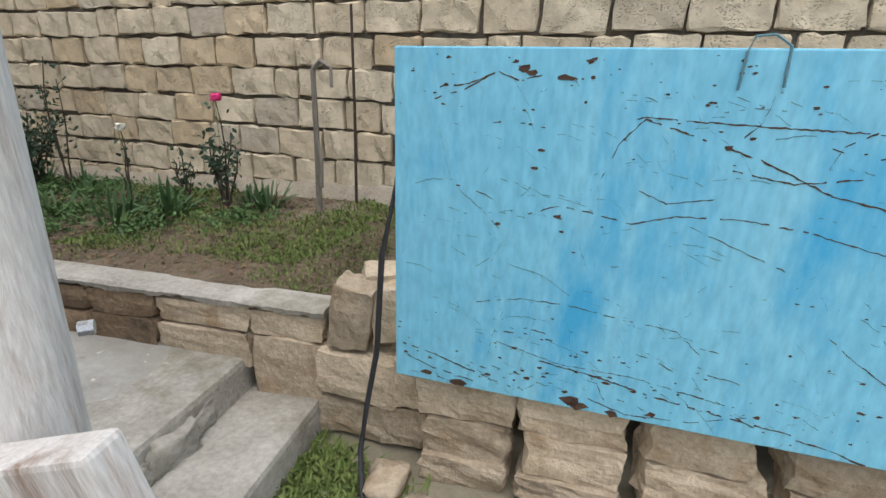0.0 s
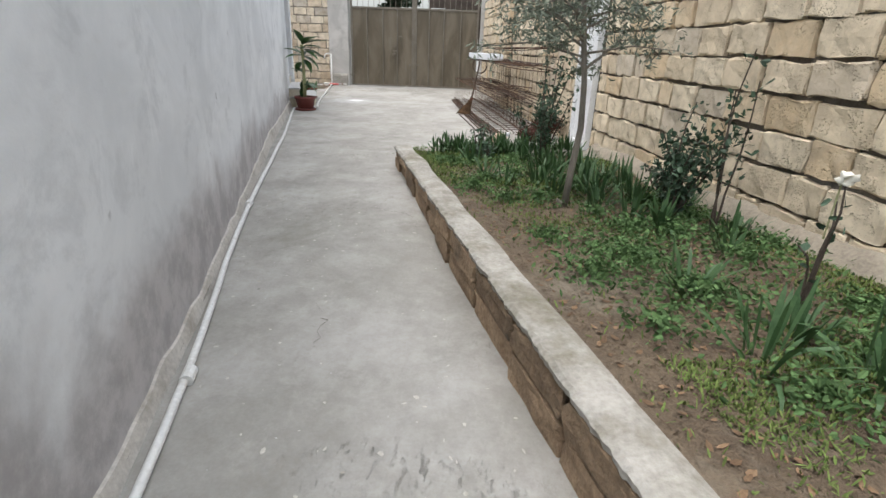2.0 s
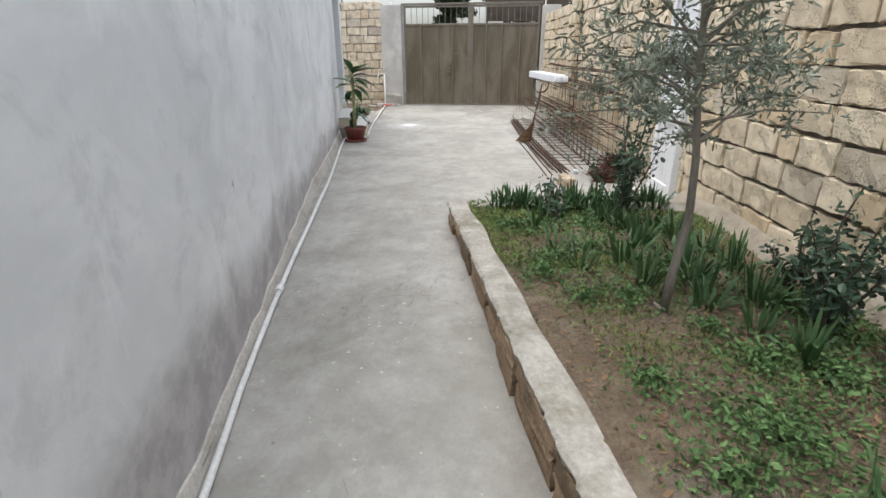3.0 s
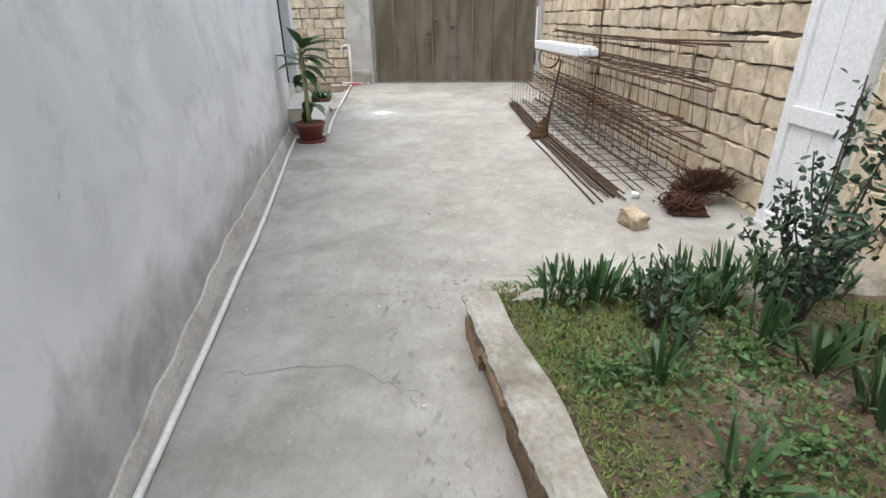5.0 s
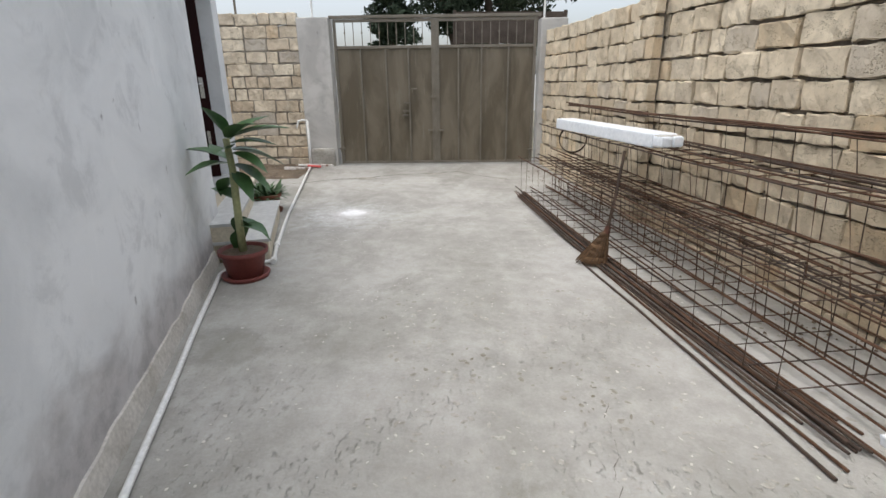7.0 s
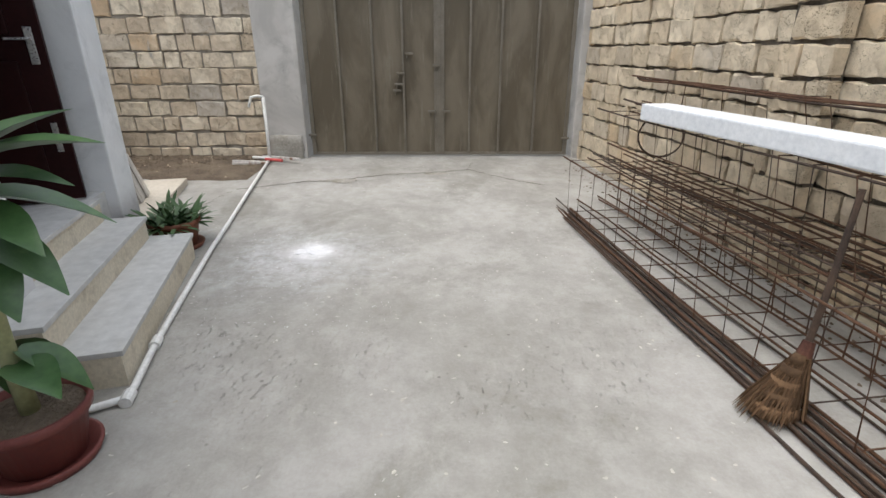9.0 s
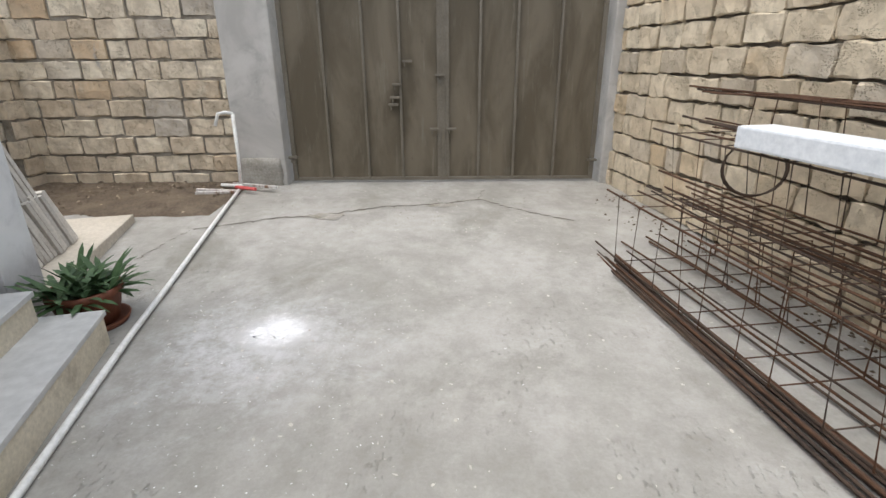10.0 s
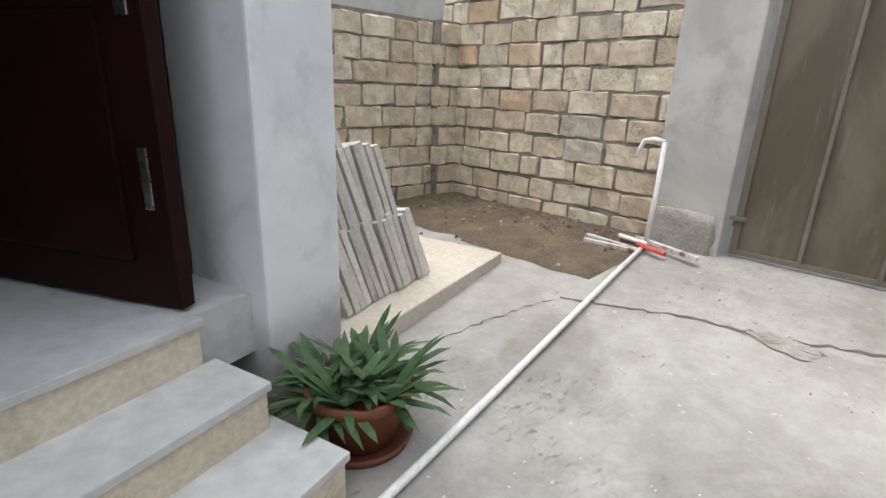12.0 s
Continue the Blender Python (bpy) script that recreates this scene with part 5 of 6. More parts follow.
bm = bmesh.new()
for i in range(150):
    x, z, a, l = rng.uniform(0.02, 0.95), rng.uniform(0.05, 0.95), rng.choice((rng.gauss(0, 0.25), rng.gauss(1.4, 0.3), rng.gauss(0.4, 0.3))), rng.uniform(0.03, 0.16)
    stroke(bm, [on_panel(x, z), on_panel(x + 0.5 * l * math.cos(a), z + 0.5 * l * math.sin(a)), on_panel(x + l * math.cos(a + 0.2), z + l * math.sin(a + 0.2))], rng.uniform(0.0008, 0.002), rng, 0.3)
tagged(part("scuffs", bm, M["scratch_pale"], panel, "dull scuff marks"), kind="stuff")
bm = bmesh.new()
for i in range(190):
    x, z = on_panel(rng.uniform(0.01, 1.0), rng.choice((rng.uniform(0, 1), rng.gauss(0.08, 0.05), rng.gauss(0.9, 0.06))))
    if PZ + 0.01 < z < PZ + PH - 0.01:
        fleck(bm, x, z, rng.choice((0.003, 0.004, 0.006, 0.01)) * rng.uniform(0.6, 1.3), rng)
for x, z, r in ((0.27, 0.05, 0.022), (0.285, 0.06, 0.02), (0.35, 0.07, 0.022), (0.43, 0.975, 0.04), (0.45, 0.985, 0.035), (0.16, 0.985, 0.03), (0.08, 0.97, 0.02), (0.6, 0.97, 0.02), (0.52, 0.99, 0.025), (0.36, 0.42, 0.015), (0.37, 0.46, 0.008)):
    fleck(bm, *on_panel(x, z), r, rng)
tagged(part("rust_spots", bm, M["scratch"], panel, "rust spots where the paint has flaked"), kind="stuff")
bm = bmesh.new()
tube(bm, [(1.03, -0.008, PZ + PH - 0.11), (1.035, -0.01, PZ + PH - 0.01), (1.05, 0.0, PZ + PH + 0.03), (1.1, 0.01, PZ + PH + 0.035), (1.14, 0.0, PZ + PH + 0.005), (1.14, -0.008, PZ + PH - 0.1)], 0.004, 6)
part("wire_handle", bm, M["scratch_pale"], panel, "bent wire handle")

bm = bmesh.new()
tube(bm, [(1.25, 4.55, 0.95), (1.245, 4.33, 0.83), (1.225, 4.235, 0.5), (1.205, 4.22, 0.1), (1.165, 4.2, -0.15), (1.16, 4.15, -0.36), (1.24, 4.05, -0.48), (1.5, 3.9, -0.505)], 0.012, 8)
solid("hose", bm, M["hose"], "dark rubber hose hanging over the panel's edge", "hose", smooth=True)

post = thing("wooden_post", pose(1.722, 2.935, -0.5), "weathered post with peeling white paint and rust runs", "post")
bm = bmesh.new()
tube(bm, [(0.05, -0.02, 0.0), (0.03, 0.0, 1.3), (-0.02, 0.025, 1.8), (-0.07, 0.06, 3.0)], 0.048, 12)
part("shaft", bm, M["old_white"], post, smooth=True)
bm = bmesh.new()
tube(bm, [(0.078, 0.04, 1.42), (0.085, 0.05, 1.42)], 0.007, 8)
part("screw", bm, M["chrome"], post, "rusty screw head")
bm = bmesh.new()
box(bm, -0.16, 0.14, -0.02, 0.02, -0.6, 0.0, 0.006)
solid("white_board", bm, M["old_white"], "whitewashed board leaning against the post", "board", m=pose(1.775, 2.885, 0.835, 0, -16, 20))

# ---- plants of the bed ----
def rose_bush(x, y, height, spread, n_leaf, seed, canes=5, flower=None, label="leggy rose bush with dark green leaves"):
    rng = random.Random(seed)
    random.seed(seed)
    ob = thing("rose_bush", pose(x, y, soil_z(x, y) - 0.02), label, "rose bush", "rose bushes")
    rows = []
    for c in range(canes):
        a = rng.uniform(0, 6.28)
        tip = Vector((spread * rng.uniform(0.2, 1) * math.cos(a), spread * rng.uniform(0.2, 1) * math.sin(a), height * (1.0 if c == 0 else rng.uniform(0.45, 0.9))))
        if c == 0:
            tip.x, tip.y = tip.x * 0.3, tip.y * 0.3
        mid = tip * 0.5 + Vector((rng.uniform(-0.05, 0.05), rng.uniform(-0.05, 0.05), 0.05))
        pts = [Vector((0.02 * math.cos(a), 0.02 * math.sin(a), 0)), mid * 0.5, mid, (mid + tip) * 0.5 + Vector((rng.uniform(-0.03, 0.03), 0, 0.01)), tip]
        bm = bmesh.new()
        part("cane", tube(bm, pts, 0.009, 6, 0.4), M["bark_dark"], ob)
        for i in range(n_leaf // canes):
            t = rng.uniform(0.25, 1.0) * 4
            k = min(3, int(t))
            p = pts[k].lerp(pts[k + 1], t - k) + rand_dir() * rng.uniform(0.01, 0.09)
            rows.append((p, rand_dir(0.2), rand_dir(), rng.uniform(0.028, 0.06), rng.uniform(0.02, 0.042)))
    leaves("foliage", rows, M["rose_leaf"], ob)
    if flower:
        bm = bmesh.new()
        for i in range(9):
            rock(bm, (0.05, 0.05, 0.045), Matrix.Translation(Vector((rng.uniform(-0.016, 0.016), rng.uniform(-0.016, 0.016), height + 0.01 + rng.uniform(-0.012, 0.018)))), 0.7, 3)
        part("flower", bm, M[flower], ob, "open %s bloom" % flower, True)
        bm = bmesh.new()
        part("flower_stalk", tube(bm, [(0, 0, height * 0.6), (0, 0, height)], 0.004, 5), M["stem"], ob)
    return ob


rose_bush(-0.87, 5.2, 0.80, 0.18, 240, 41, 7, "pink", "rose bush with one bright pink bloom")
rose_bush(-1.42, 5.27, 0.42, 0.15, 60, 42, 5, None, "small thin rose bush with few leaves")
rose_bush(-1.62, 4.93, 0.58, 0.10, 16, 43, 3, "cream", "thin rose with one cream bloom")
rose_bush(-2.98, 4.86, 0.80, 0.34, 800, 44, 13, None, "dense dark green rose bush")
rose_bush(-2.75, 5.05, 1.12, 0.08, 110, 45, 3, None, "tall thin rose cane with dark leaves")
rose_bush(-5.0, 4.24, 1.20, 0.34, 950, 46, 13, None, "tall dark green rose bush near the white door")
rose_bush(-4.95, 3.58, 0.42, 0.14, 120, 47, 6, None, "small blue-green rose plant at the bed's end")
rose_bush(-4.78, 3.62, 0.2, 0.12, 70, 48, 4, None, "low blue-green rose shoots")
rose_bush(-3.6, 5.0, 0.5, 0.28, 420, 49, 8, None, "low bushy rose by the wall")


def iris_clump(x, y, n, height, seed, label="clump of green sword-shaped leaves"):
    random.seed(seed)
    rows = []
    for i in range(n):
        a = random.uniform(0, 6.28)
        e = random.uniform(0.75, 1.5)
        d = Vector((math.cos(a) * math.cos(e), math.sin(a) * math.cos(e), math.sin(e)))
        r = random.uniform(0, 0.09)
        rows.append(((r * math.cos(a), r * math.sin(a), -0.02), d, height * random.uniform(0.55, 1.1), random.uniform(0.014, 0.028), random.uniform(0.1, 0.7) * math.cos(e) * 1.7, (-math.sin(a), math.cos(a), random.uniform(-0.4, 0.4))))
    ob = thing("iris_clump", pose(x, y, soil_z(x, y)), label, "iris", "leaf clumps in the bed")
    for r in rows:
        blades("leaf", [r], M["iris"], ob)
    return ob


for i, (x, y, n, h) in enumerate(((-0.57, 5.3, 46, 0.30), (-1.05, 4.85, 40, 0.33), (-1.35, 4.75, 28, 0.26), (-0.75, 5.32, 22, 0.26), (-3.4, 4.75, 50, 0.36), (-3.75, 4.45, 46, 0.36), (-3.0, 4.6, 26, 0.3), (-3.95, 4.1, 34, 0.32),
                                  (-5.35, 3.15, 30, 0.2), (-5.2, 3.35, 40, 0.24), (-5.3, 3.85, 50, 0.3), (-5.42, 4.1, 46, 0.3), (-5.45, 4.35, 46, 0.3), (-5.5, 4.6, 40, 0.3), (-4.55, 3.5, 30, 0.3), (-4.4, 4.3, 50, 0.34), (-4.15, 4.5, 40, 0.34), (-4.7, 4.2, 34, 0.3), (-4.85, 4.5, 40, 0.32), (-3.9, 4.8, 40, 0.34), (-2.6, 5.1, 30, 0.3), (-2.3, 4.95, 24, 0.22), (-4.05, 3.62, 16, 0.34), (-3.78, 3.78, 14, 0.36), (-3.55, 4.15, 22, 0.34), (-1.75, 4.5, 14, 0.34), (-1.2, 4.55, 18, 0.4), (-4.9, 4.05, 40, 0.32), (-3.25, 5.05, 44, 0.34), (-2.75, 4.72, 30, 0.3), (-4.6, 4.62, 44, 0.34), (-4.3, 4.75, 44, 0.32), (-3.55, 4.5, 40, 0.34), (-3.3, 4.45, 30, 0.28), (-5.05, 3.7, 36, 0.26), (-5.15, 3.95, 40, 0.28)) + tuple((-5.12 - 0.14 * (3.1 + 0.14 * k - 2.62), 3.1 + 0.14 * k, 34, 0.21 + 0.05 * (k % 3)) for k in range(12))):
    iris_clump(x, y, n, h, 100 + i)

tree = thing("olive_tree", pose(-3.18, 4.17, soil_z(-3.18, 4.17) - 0.03), "young olive tree with a thin grey trunk", "olive tree")
trunk_pts = [(0, 0, 0), (0.0, 0.02, 0.3), (-0.01, 0.05, 0.6), (0.0, 0.03, 0.9), (0.01, -0.03, 1.3), (0.0, -0.06, 1.7), (0.0, -0.08, 2.2)]
bm = bmesh.new()
tube(bm, trunk_pts, 0.027, 9, 0.45)
tube(bm, [(0, 0, 0.03), (0.03, -0.06, 0.09)], 0.018, 6, 0.6)
part("trunk", bm, M["bark"], tree, "slender leaning grey trunk", True)
random.seed(51)
rows = []
for b in range(46):
    z = random.uniform(1.15, 2.2)
    k = (z / 2.2) * 6
    i = min(5, int(k))
    p = Vector(trunk_pts[i]).lerp(Vector(trunk_pts[i + 1]), k - i)
    a = random.uniform(0, 6.28)
    ln = random.uniform(0.3, 0.72)
    tip = p + Vector((ln * math.cos(a), ln * math.sin(a), random.uniform(-0.15, 0.35)))
    mid = p.lerp(tip, 0.5) + Vector((0, 0, random.uniform(0.02, 0.1)))
    bm = bmesh.new()
    part("branch", tube(bm, [p, mid, tip], 0.009, 5, 0.35), M["bark"], tree)
    for s in range(16):
        t = random.uniform(0.25, 1.0)
        q = p.lerp(mid, t * 2) if t < 0.5 else mid.lerp(tip, t * 2 - 1)
        w = (rand_dir(0.1) + (tip - p).normalized() * 0.8).normalized()
        sl = random.uniform(0.12, 0.28)
        for f in range(13):
            c = q + w * sl * (f / 13) + rand_dir() * 0.012
            d = (w * 0.7 + rand_dir()).normalized()
            rows.append((c + d * 0.022, d, rand_dir(), random.uniform(0.035, 0.06), random.uniform(0.01, 0.016)))
leaves("crown", rows, M["olive"], tree)
# training stakes by the wall
for x, y, h, r, mat in ((-0.11, 5.36, 0.95, 0.022, "bark"), (-0.02, 5.66, 1.35, 0.012, "rust_dark")):
    bm = bmesh.new()
    z = soil_z(x, y)
    tube(bm, [(0, 0, -0.05), (0.01, 0.0, h * 0.5), (-0.01, 0.02, h)], r, 7, 0.8)
    if mat == "bark":
        tube(bm, [(-0.01, 0.02, h), (0.05, 0.03, h + 0.06), (0.14, 0.02, h + 0.02), (0.16, 0, h - 0.1)], r * 0.8, 6, 0.6)
        tube(bm, [(0.005, 0, h * 0.6), (0.04, 0, h * 0.4), (0.03, 0, h * 0.2)], r * 0.7, 6)
    solid("vine_stump" if mat == "bark" else "garden_stake", bm, M[mat], "bare grey vine stem tied by the wall" if mat == "bark" else "rusty iron stake by the wall", "vine" if mat == "bark" else "stake", m=pose(x, y, z))

# grass, weeds and litter on the soil
random.seed(61)
grass_rows, weed_rows, litter_rows = [], [], []


def green(x, y):
    """How grassy the soil is: patches, none in the bare middle."""
    n1 = noise.noise(Vector((x * 0.9, y * 0.9, 20))) + 0.5 * noise.noise(Vector((x * 2.7, y * 2.7, 8)))
    d = y - kerb_y(x)
    near = 0.65 if -1.2 < x < 0.35 and 0.42 < d < 1.3 else 0.0
    far = 0.6 if x < -3.7 and d < 1.3 else 0.0
    wallside = 0.3 if wall_y(x) - y < 0.5 else 0.0
    bare = -0.28 if -3.5 < x < -1.7 and 0.1 < d < 1.0 else 0.0
    return n1 + near + far + wallside + bare


for i in range(260000):
    x, y = random.uniform(-5.3, 0.6), random.uniform(2.7, 5.95)
    if not kerb_y(x) + 0.20 < y < wall_y(x) - 0.02:
        continue
    g = green(x, y)
    if random.random() < min(1.0, max(0.02, 0.05 + g * 0.95)):
        a = random.uniform(0, 6.28)
        e = random.uniform(0.3, 1.3)
        grass_rows.append(((x, y, soil_z(x, y) - 0.004), (math.cos(a) * math.cos(e), math.sin(a) * math.cos(e), math.sin(e)), random.uniform(0.015, 0.05), random.uniform(0.004, 0.009), random.uniform(0, 0.3), (-math.sin(a), math.cos(a), 0)))
for px, py, n, r in ((-2.2, 4.35, 260, 0.42), (-1.7, 4.55, 200, 0.35), (-2.7, 4.5, 100, 0.3), (-0.95, 4.6, 90, 0.25), (-1.2, 4.95, 110, 0.3), (-2.45, 3.95, 60, 0.2), (-3.25, 3.75, 40, 0.12), (-1.4, 4.25, 50, 0.2), (-2.2, 5.0, 120, 0.4), (-3.9, 3.6, 60, 0.25), (-4.5, 3.3, 110, 0.35), (-1.9, 4.1, 90, 0.25), (-3.0, 4.35, 30, 0.12), (-3.4, 4.9, 130, 0.35), (-3.9, 4.4, 130, 0.4), (-2.6, 4.75, 130, 0.35), (-0.5, 5.0, 90, 0.3), (-4.7, 3.9, 120, 0.4), (-3.6, 3.5, 90, 0.3), (-3.0, 5.0, 120, 0.35), (-2.5, 5.25, 100, 0.3), (-1.6, 5.2, 90, 0.3), (-3.3, 4.0, 80, 0.3), (-4.2, 3.9, 90, 0.3)):
    for i in range(5 * n):
        a, q = random.uniform(0, 6.28), abs(random.gauss(0, r * 0.6))
        x, y = px + q * math.cos(a), py + q * math.sin(a)
        if kerb_y(x) + 0.25 < y < wall_y(x) - 0.03:
            d = rand_dir(0.3)
            d.z = abs(d.z) * 0.6
            weed_rows.append(((x, y, soil_z(x, y) + random.uniform(0.01, 0.075)), d, rand_dir().cross(d), random.uniform(0.018, 0.046), random.uniform(0.009, 0.022)))
for i in range(3500):
    x = random.uniform(-4.9, 0.2)
    y = random.uniform(kerb_y(x) + 0.22, wall_y(x) - 0.05)
    if random.random() < (0.9 if -3.6 < x < -2.2 and y > 4.5 else 0.3):
        d = rand_dir()
        d.z *= 0.25
        litter_rows.append(((x, y, soil_z(x, y) + 0.008), d, d.cross(Vector((0, 0, 1))), random.uniform(0.02, 0.055), random.uniform(0.01, 0.028)))
for i in range(2600):
    x, y = random.gauss(0.9, 0.28), random.gauss(4.06, 0.13)
    if x > 0.8 and y < 4.28:
        a, e = random.uniform(0, 6.28), random.uniform(0.3, 1.3)
        grass_rows.append(((x, y, -0.52), (math.cos(a) * math.cos(e), math.sin(a) * math.cos(e), math.sin(e)), random.uniform(0.03, 0.09), 0.011, 0.2, (-math.sin(a), math.cos(a), 0)))
tagged(blades("grass", grass_rows, M["grass"]), "short yellow-green grass and moss on the soil", "grass", kind="stuff")
tagged(leaves("weeds", weed_rows, M["weed"]), "low broad-leaved green weeds on the soil", "weeds", kind="stuff")
tagged(leaves("leaf_litter", litter_rows, M["litter"]), "dry brown leaf litter on the soil", "leaf litter", kind="stuff")

# earth and old mortar banked against the foot of the garden wall
bm = bmesh.new()
last = None
for i in range(150):
    x = lerp(-3.3, 5.9, i / 149)
    w = WALL @ Vector((x, 0.1, 0))
    base = soil_z(w.x, w.y)
    h = base + 0.10 + 0.05 * noise.noise(Vector((x * 1.1, 3, 2))) + 0.03 * noise.noise(Vector((x * 6, 3, 2)))
    now = [bm.verts.new(v) for v in ((x, 0.16 + 0.05 * noise.noise(Vector((x * 2, 8, 0))), base - 0.04), (x, 0.075 + 0.02 * noise.noise(Vector((x * 5, 1, 0))), lerp(base, h, 0.55)), (x, 0.03, h), (x, -0.05, h + 0.01))]
    if last:
        for k in range(3):
            bm.faces.new((last[k], now[k], now[k + 1], last[k + 1]))
    last = now
solid("wall_footing", bm, M["sand"], "sandy mortar and earth banked along the garden wall", "footing", kind="structure", m=WALL, smooth=True)


def scatter(name, n, place, lo, hi, mat, label, category, seed):
    """Many small broken stones as one mesh."""
    rng = random.Random(seed)
    verts, faces = [], []
    for i in range(n):
        x, y, z = place(rng)
        r, a, i0 = rng.uniform(lo, hi), rng.uniform(0, 6.28), len(verts)
        for dx, dy, dz in ((1, 0, 0), (0.1, 0.9, 0), (-0.9, 0.2, 0), (-0.2, -0.8, 0), (0.4, 0.2, 0.7), (-0.4, -0.1, 0.6)):
            dx, dy = dx * rng.uniform(0.6, 1.2), dy * rng.uniform(0.5, 1.1)
            verts.append((x + r * (dx * math.cos(a) - dy * math.sin(a)), y + r * (dx * math.sin(a) + dy * math.cos(a)), z + r * dz * rng.uniform(0.5, 1.2)))
        faces += [tuple(i0 + q for q in f) for f in ((0, 1, 4), (1, 2, 5), (1, 5, 4), (2, 3, 5), (3, 0, 4), (3, 4, 5))]
    me = bpy.data.meshes.new(name)
    me.from_pydata(verts, [], faces)
    me.materials.append(mat)
    return tagged(new(name, me), label, category, kind="stuff")


def in_corner(rng):
    x, y = -14.92 + abs(rng.gauss(0, 0.45)), rng.uniform(-3.0, -0.65)
    return x, y, level(x) + 0.02


def along_wall(rng):
    x = rng.uniform(-14.4, -7.3)
    y = wall_y(x) - 0.04 - abs(rng.gauss(0, 0.22))
    return x, y, level(x) + 0.004


def by_gate(rng):
    x, y = rng.gauss(-13.7, 0.35), rng.uniform(-0.7, 3.2)
    return x, y, yard_height(x, y)


def on_soil(rng):
    x = rng.uniform(-4.9, 0.3)
    y = rng.uniform(kerb_y(x) + 0.2, wall_y(x) - 0.1)
    return x, y, soil_z(x, y) - 0.002


scatter("corner_rubble", 420, in_corner, 0.008, 0.04, M["dirt"], "small broken stones and crumbs on the dark dirt", "rubble", 3)
scatter("corner_chips", 90, in_corner, 0.006, 0.028, M["loose_stone"], "pale limestone chips on the dark dirt", "rubble", 4)
scatter("wall_foot_crumbs", 320, along_wall, 0.004, 0.022, M["dirt"], "brown crumbs of stone and rust along the wall foot", "rubble", 5)
scatter("floor_crumbs", 260, by_gate, 0.003, 0.012, M["rough_concrete"], "crumbs of broken concrete by the cracks", "rubble", 6)
scatter("soil_clods", 1500, on_soil, 0.006, 0.024, M["soil"], "small clods of dry soil in the garden bed", "clods", 7)

# straight bars lying inside and beside the cages, against the wall
random.seed(77)
for i in range(8):
    y0 = random.uniform(-0.86, -0.25)
    z0 = random.choice((0.02, 0.03, 0.05, 0.3, 0.44, 0.55))
    x0, x1 = random.uniform(-2.7, -1.3), random.uniform(2.2, 3.1)
    bm = bmesh.new()
    tube(bm, [(lerp(x0, x1, t / 8), y0 + 0.05 * t / 8 + random.uniform(-0.008, 0.008), z0 + random.uniform(-0.006, 0.006)) for t in range(9)], 0.0065, 5)
    solid("steel_bar", bm, M["rust"] if i % 2 else M["rust_dark"], "thin rusty steel bar lying among the cages", "steel bar", "loose steel bars", m=CAGE)

# ---- beyond the gate ----
def conifer(x, y, h, r, base, n, seed, label, lean=0.0, trunk_r=0.22, cone=True):
    random.seed(seed)
    ob = thing("conifer_tree", pose(x, y, -0.52), label, "tree", "trees beyond the gate")
    bm = bmesh.new()
    part("trunk", tube(bm, [(0, 0, 0), (0, lean * 0.3, h * 0.3), (0, lean * 0.7, h * 0.6), (0, lean, h * 0.95)], trunk_r, 9, 0.3), M["bark_dark"], ob, smooth=True)
    rows = []
    limbs = 70
    for i in range(limbs):
        t = random.uniform(0, 1)
        z = lerp(base, h, t)
        a = random.uniform(0, 6.28)
        reach = r * ((1 - 0.75 * t) if cone else (0.55 + 0.6 * math.sin(math.pi * t))) * random.uniform(0.55, 1.1)
        c = Vector((0, lean * z / h, z))
        tip = c + Vector((reach * math.cos(a), reach * math.sin(a), random.uniform(-0.2, 0.5)))
        if i % 3 == 0:
            bm = bmesh.new()
            part("limb", tube(bm, [c, c.lerp(tip, 0.6) + Vector((0, 0, -0.05)), tip], 0.05, 5, 0.3), M["bark_dark"], ob)
        for k in range(n // limbs):
            p = c.lerp(tip, random.uniform(0.3, 1.05)) + rand_dir() * 0.28
            d = (rand_dir(0.4) + (tip - c).normalized() * 0.6).normalized()
            rows.append((p, d, rand_dir(), random.uniform(0.14, 0.34), random.uniform(0.05, 0.12)))
    leaves("crown", rows, M["conifer"], ob)


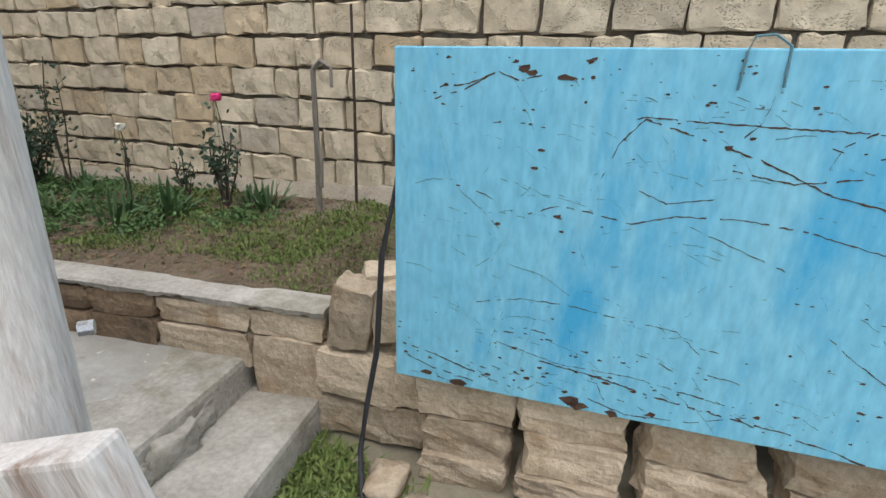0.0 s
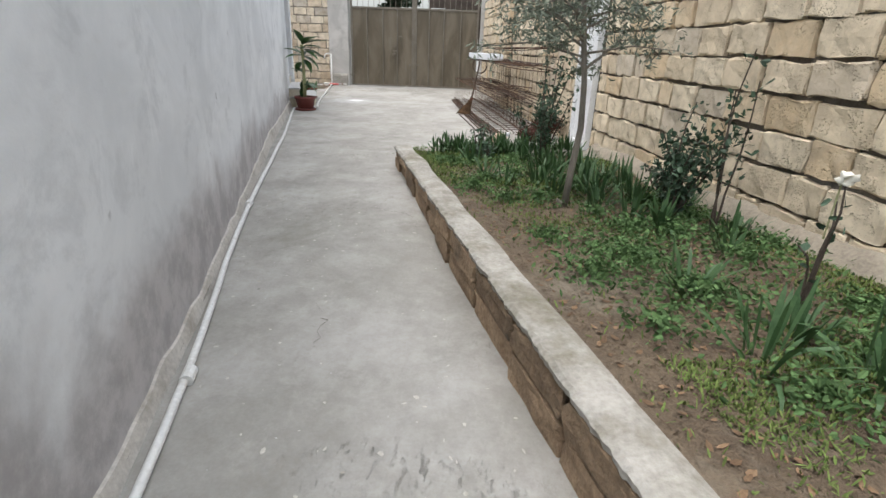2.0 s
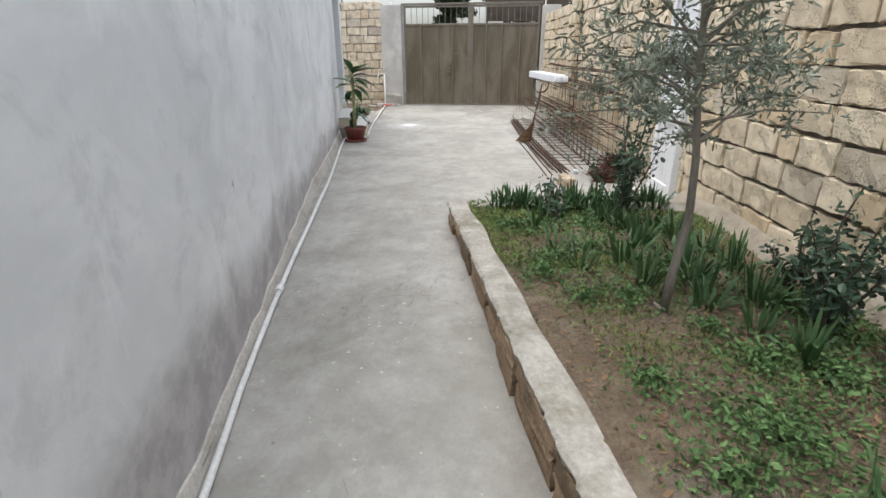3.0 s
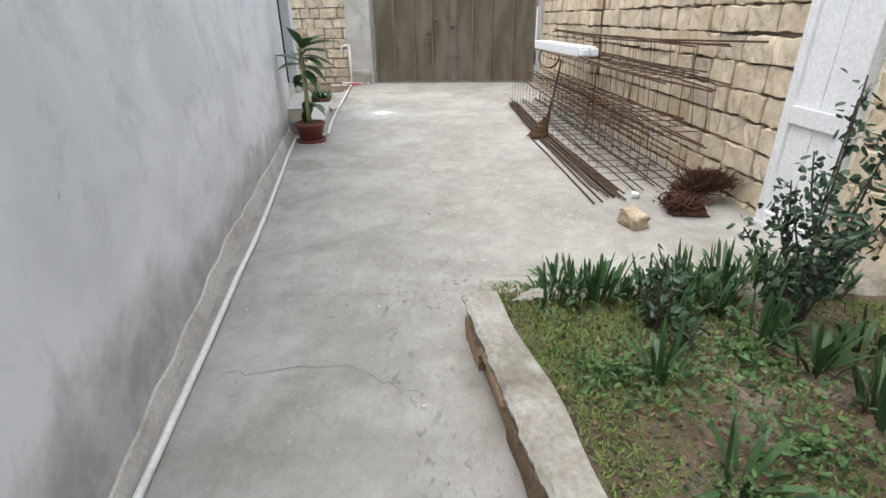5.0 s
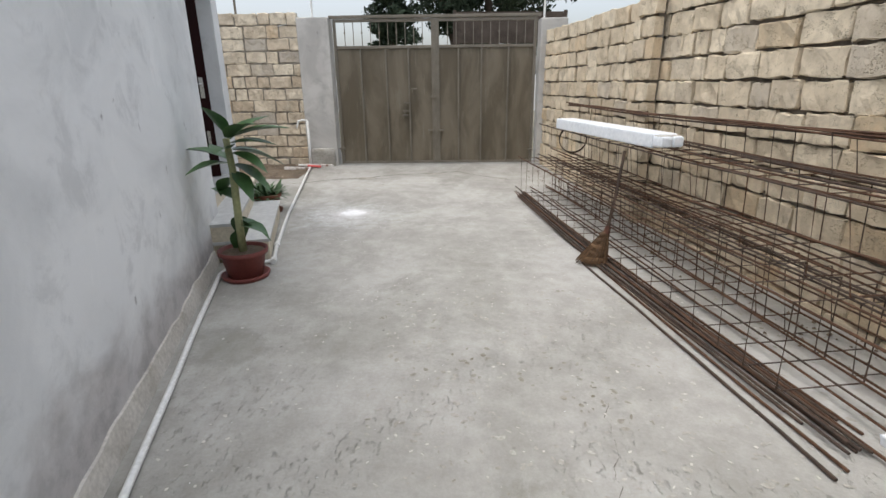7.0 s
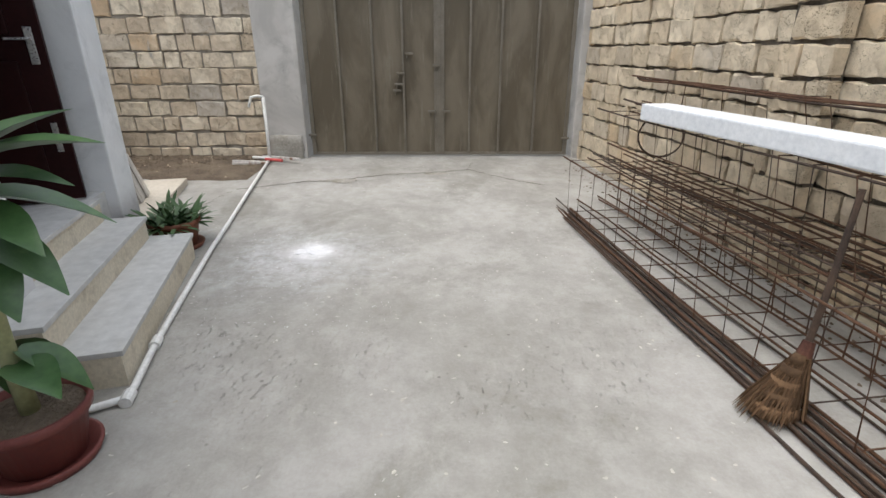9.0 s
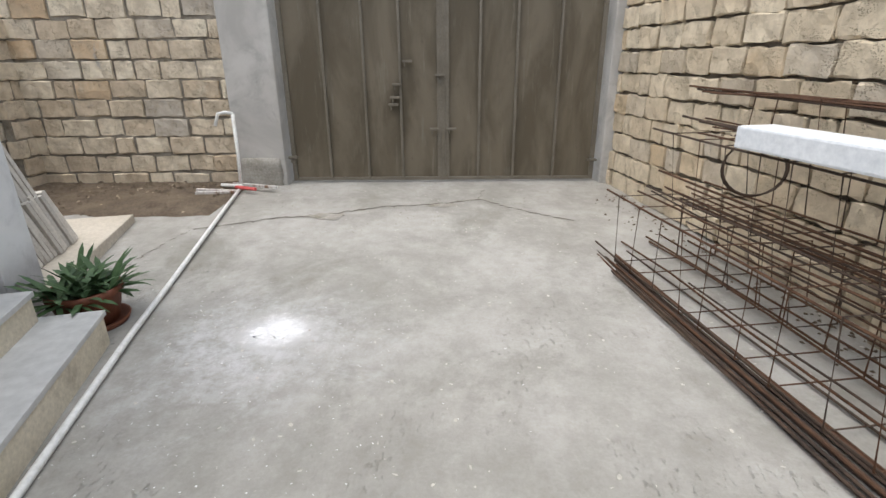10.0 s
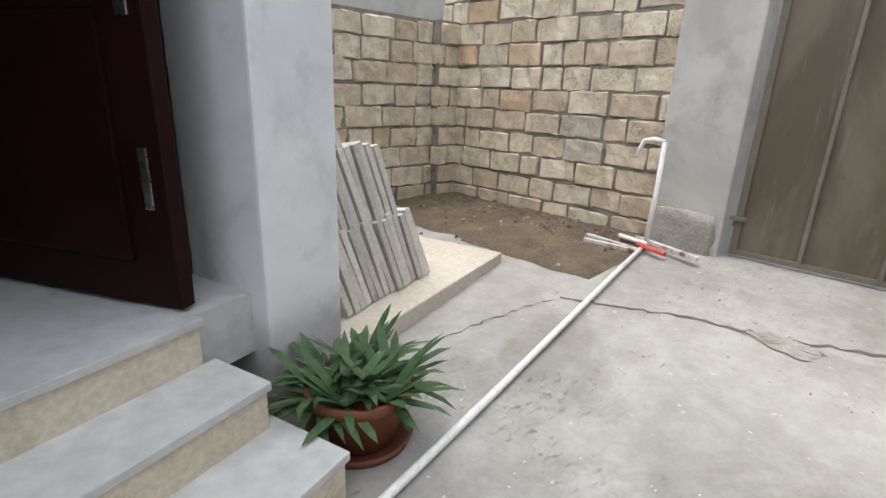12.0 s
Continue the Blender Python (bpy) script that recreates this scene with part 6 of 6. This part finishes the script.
conifer(-25.5, -0.1, 9.5, 1.35, 0.6, 21000, 71, "dark dense cypress behind the gate")
conifer(-27.0, 4.3, 8.0, 2.7, 3.2, 12600, 72, "dark spreading pine with a leaning trunk", -1.0, 0.3, False)
conifer(-27.5, 3.0, 8.5, 1.8, 4.0, 7000, 73, "dark pine with a bare trunk behind the gate", -1.6, 0.28, False)
fence = thing("neighbour_trellis", frame_at(-16.2, 4.4, math.radians(95)), "dark metal frame of a neighbour's fence", "fence")
for a, b, c, d in ((0, 0.06, 0.0, 2.9), (2.2, 2.26, 0.0, 2.9), (0.06, 2.2, 2.8, 2.87)):
    bm = bmesh.new()
    box(bm, -b, -a, -0.03, 0.03, c - 0.5, d)
    part("post" if b - a < 0.1 else "rail", bm, M["bark_dark"], fence)
bm = bmesh.new()
box(bm, -45.0, -44.6, -14, 20, -0.5, 2.1)
solid("far_wall", bm, M["far_white"], "far pale wall behind the trees", "wall")
bm = bmesh.new()
box(bm, 10.6, 19.5, -5.6, -5.3, -0.5, 3.4)
for v in bm.verts:
    v.co.x *= -1
solid("neighbour_wall", bm, M["pier"], "grey plastered neighbour wall behind the stone wall", "wall", kind="structure")

# ---- block walls, last ----
def flat(h):
    return lambda x: h


stone_wall("wall_yard", WALL, 6.80, 15.05, flat(2.32), lambda x: -0.05, 0.2155, -0.17, "stone", "pale sawn limestone block wall along the yard", seed=2)
stone_wall("wall_garden", WALL, -3.6, 6.14, flat(2.35), lambda x: -0.05 if x > 3 else 0.05, 0.2235, -0.14, "stone", "pale sawn limestone block wall behind the garden bed", seed=3, length=0.42)
bm = bmesh.new()
box(bm, 6.14, 6.80, -0.3, -0.05, 2.12, 2.35)
solid("door_lintel", bm, M["rough_concrete"], "concrete lintel above the white door", "lintel", kind="structure", m=WALL)
pier = stone_wall("wall_pier", WALL @ pose(0, 0.13, 0), 11.05, 11.5, flat(2.42), lambda x: -0.1, 0.2155, -0.17, "stone", "projecting limestone pier of the yard wall", thick=0.12, seed=6, inset=0.03)
stone_wall("wall_street", frame_at(-14.95, 0.0, -math.pi / 2), 0.62, 3.25, flat(2.74), lambda x: 0.0, 0.212, 0.02, "old_stone", "uneven weathered limestone wall beside the gate", seed=4, length=0.41)
stone_wall("wall_side", frame_at(-15.0, -3.1, 0.0), 0.0, 3.4, flat(1.98), lambda x: 0.0, 0.212, 0.02, "old_stone", "weathered limestone side wall", seed=5, length=0.41)
stone_wall("wall_side_pier", frame_at(-15.0, -2.99, 0.0), 0.0, 0.36, flat(1.98), lambda x: 0.0, 0.212, 0.02, "old_stone", "projecting limestone corner pier", thick=0.1, seed=9, length=0.36, inset=0.03)
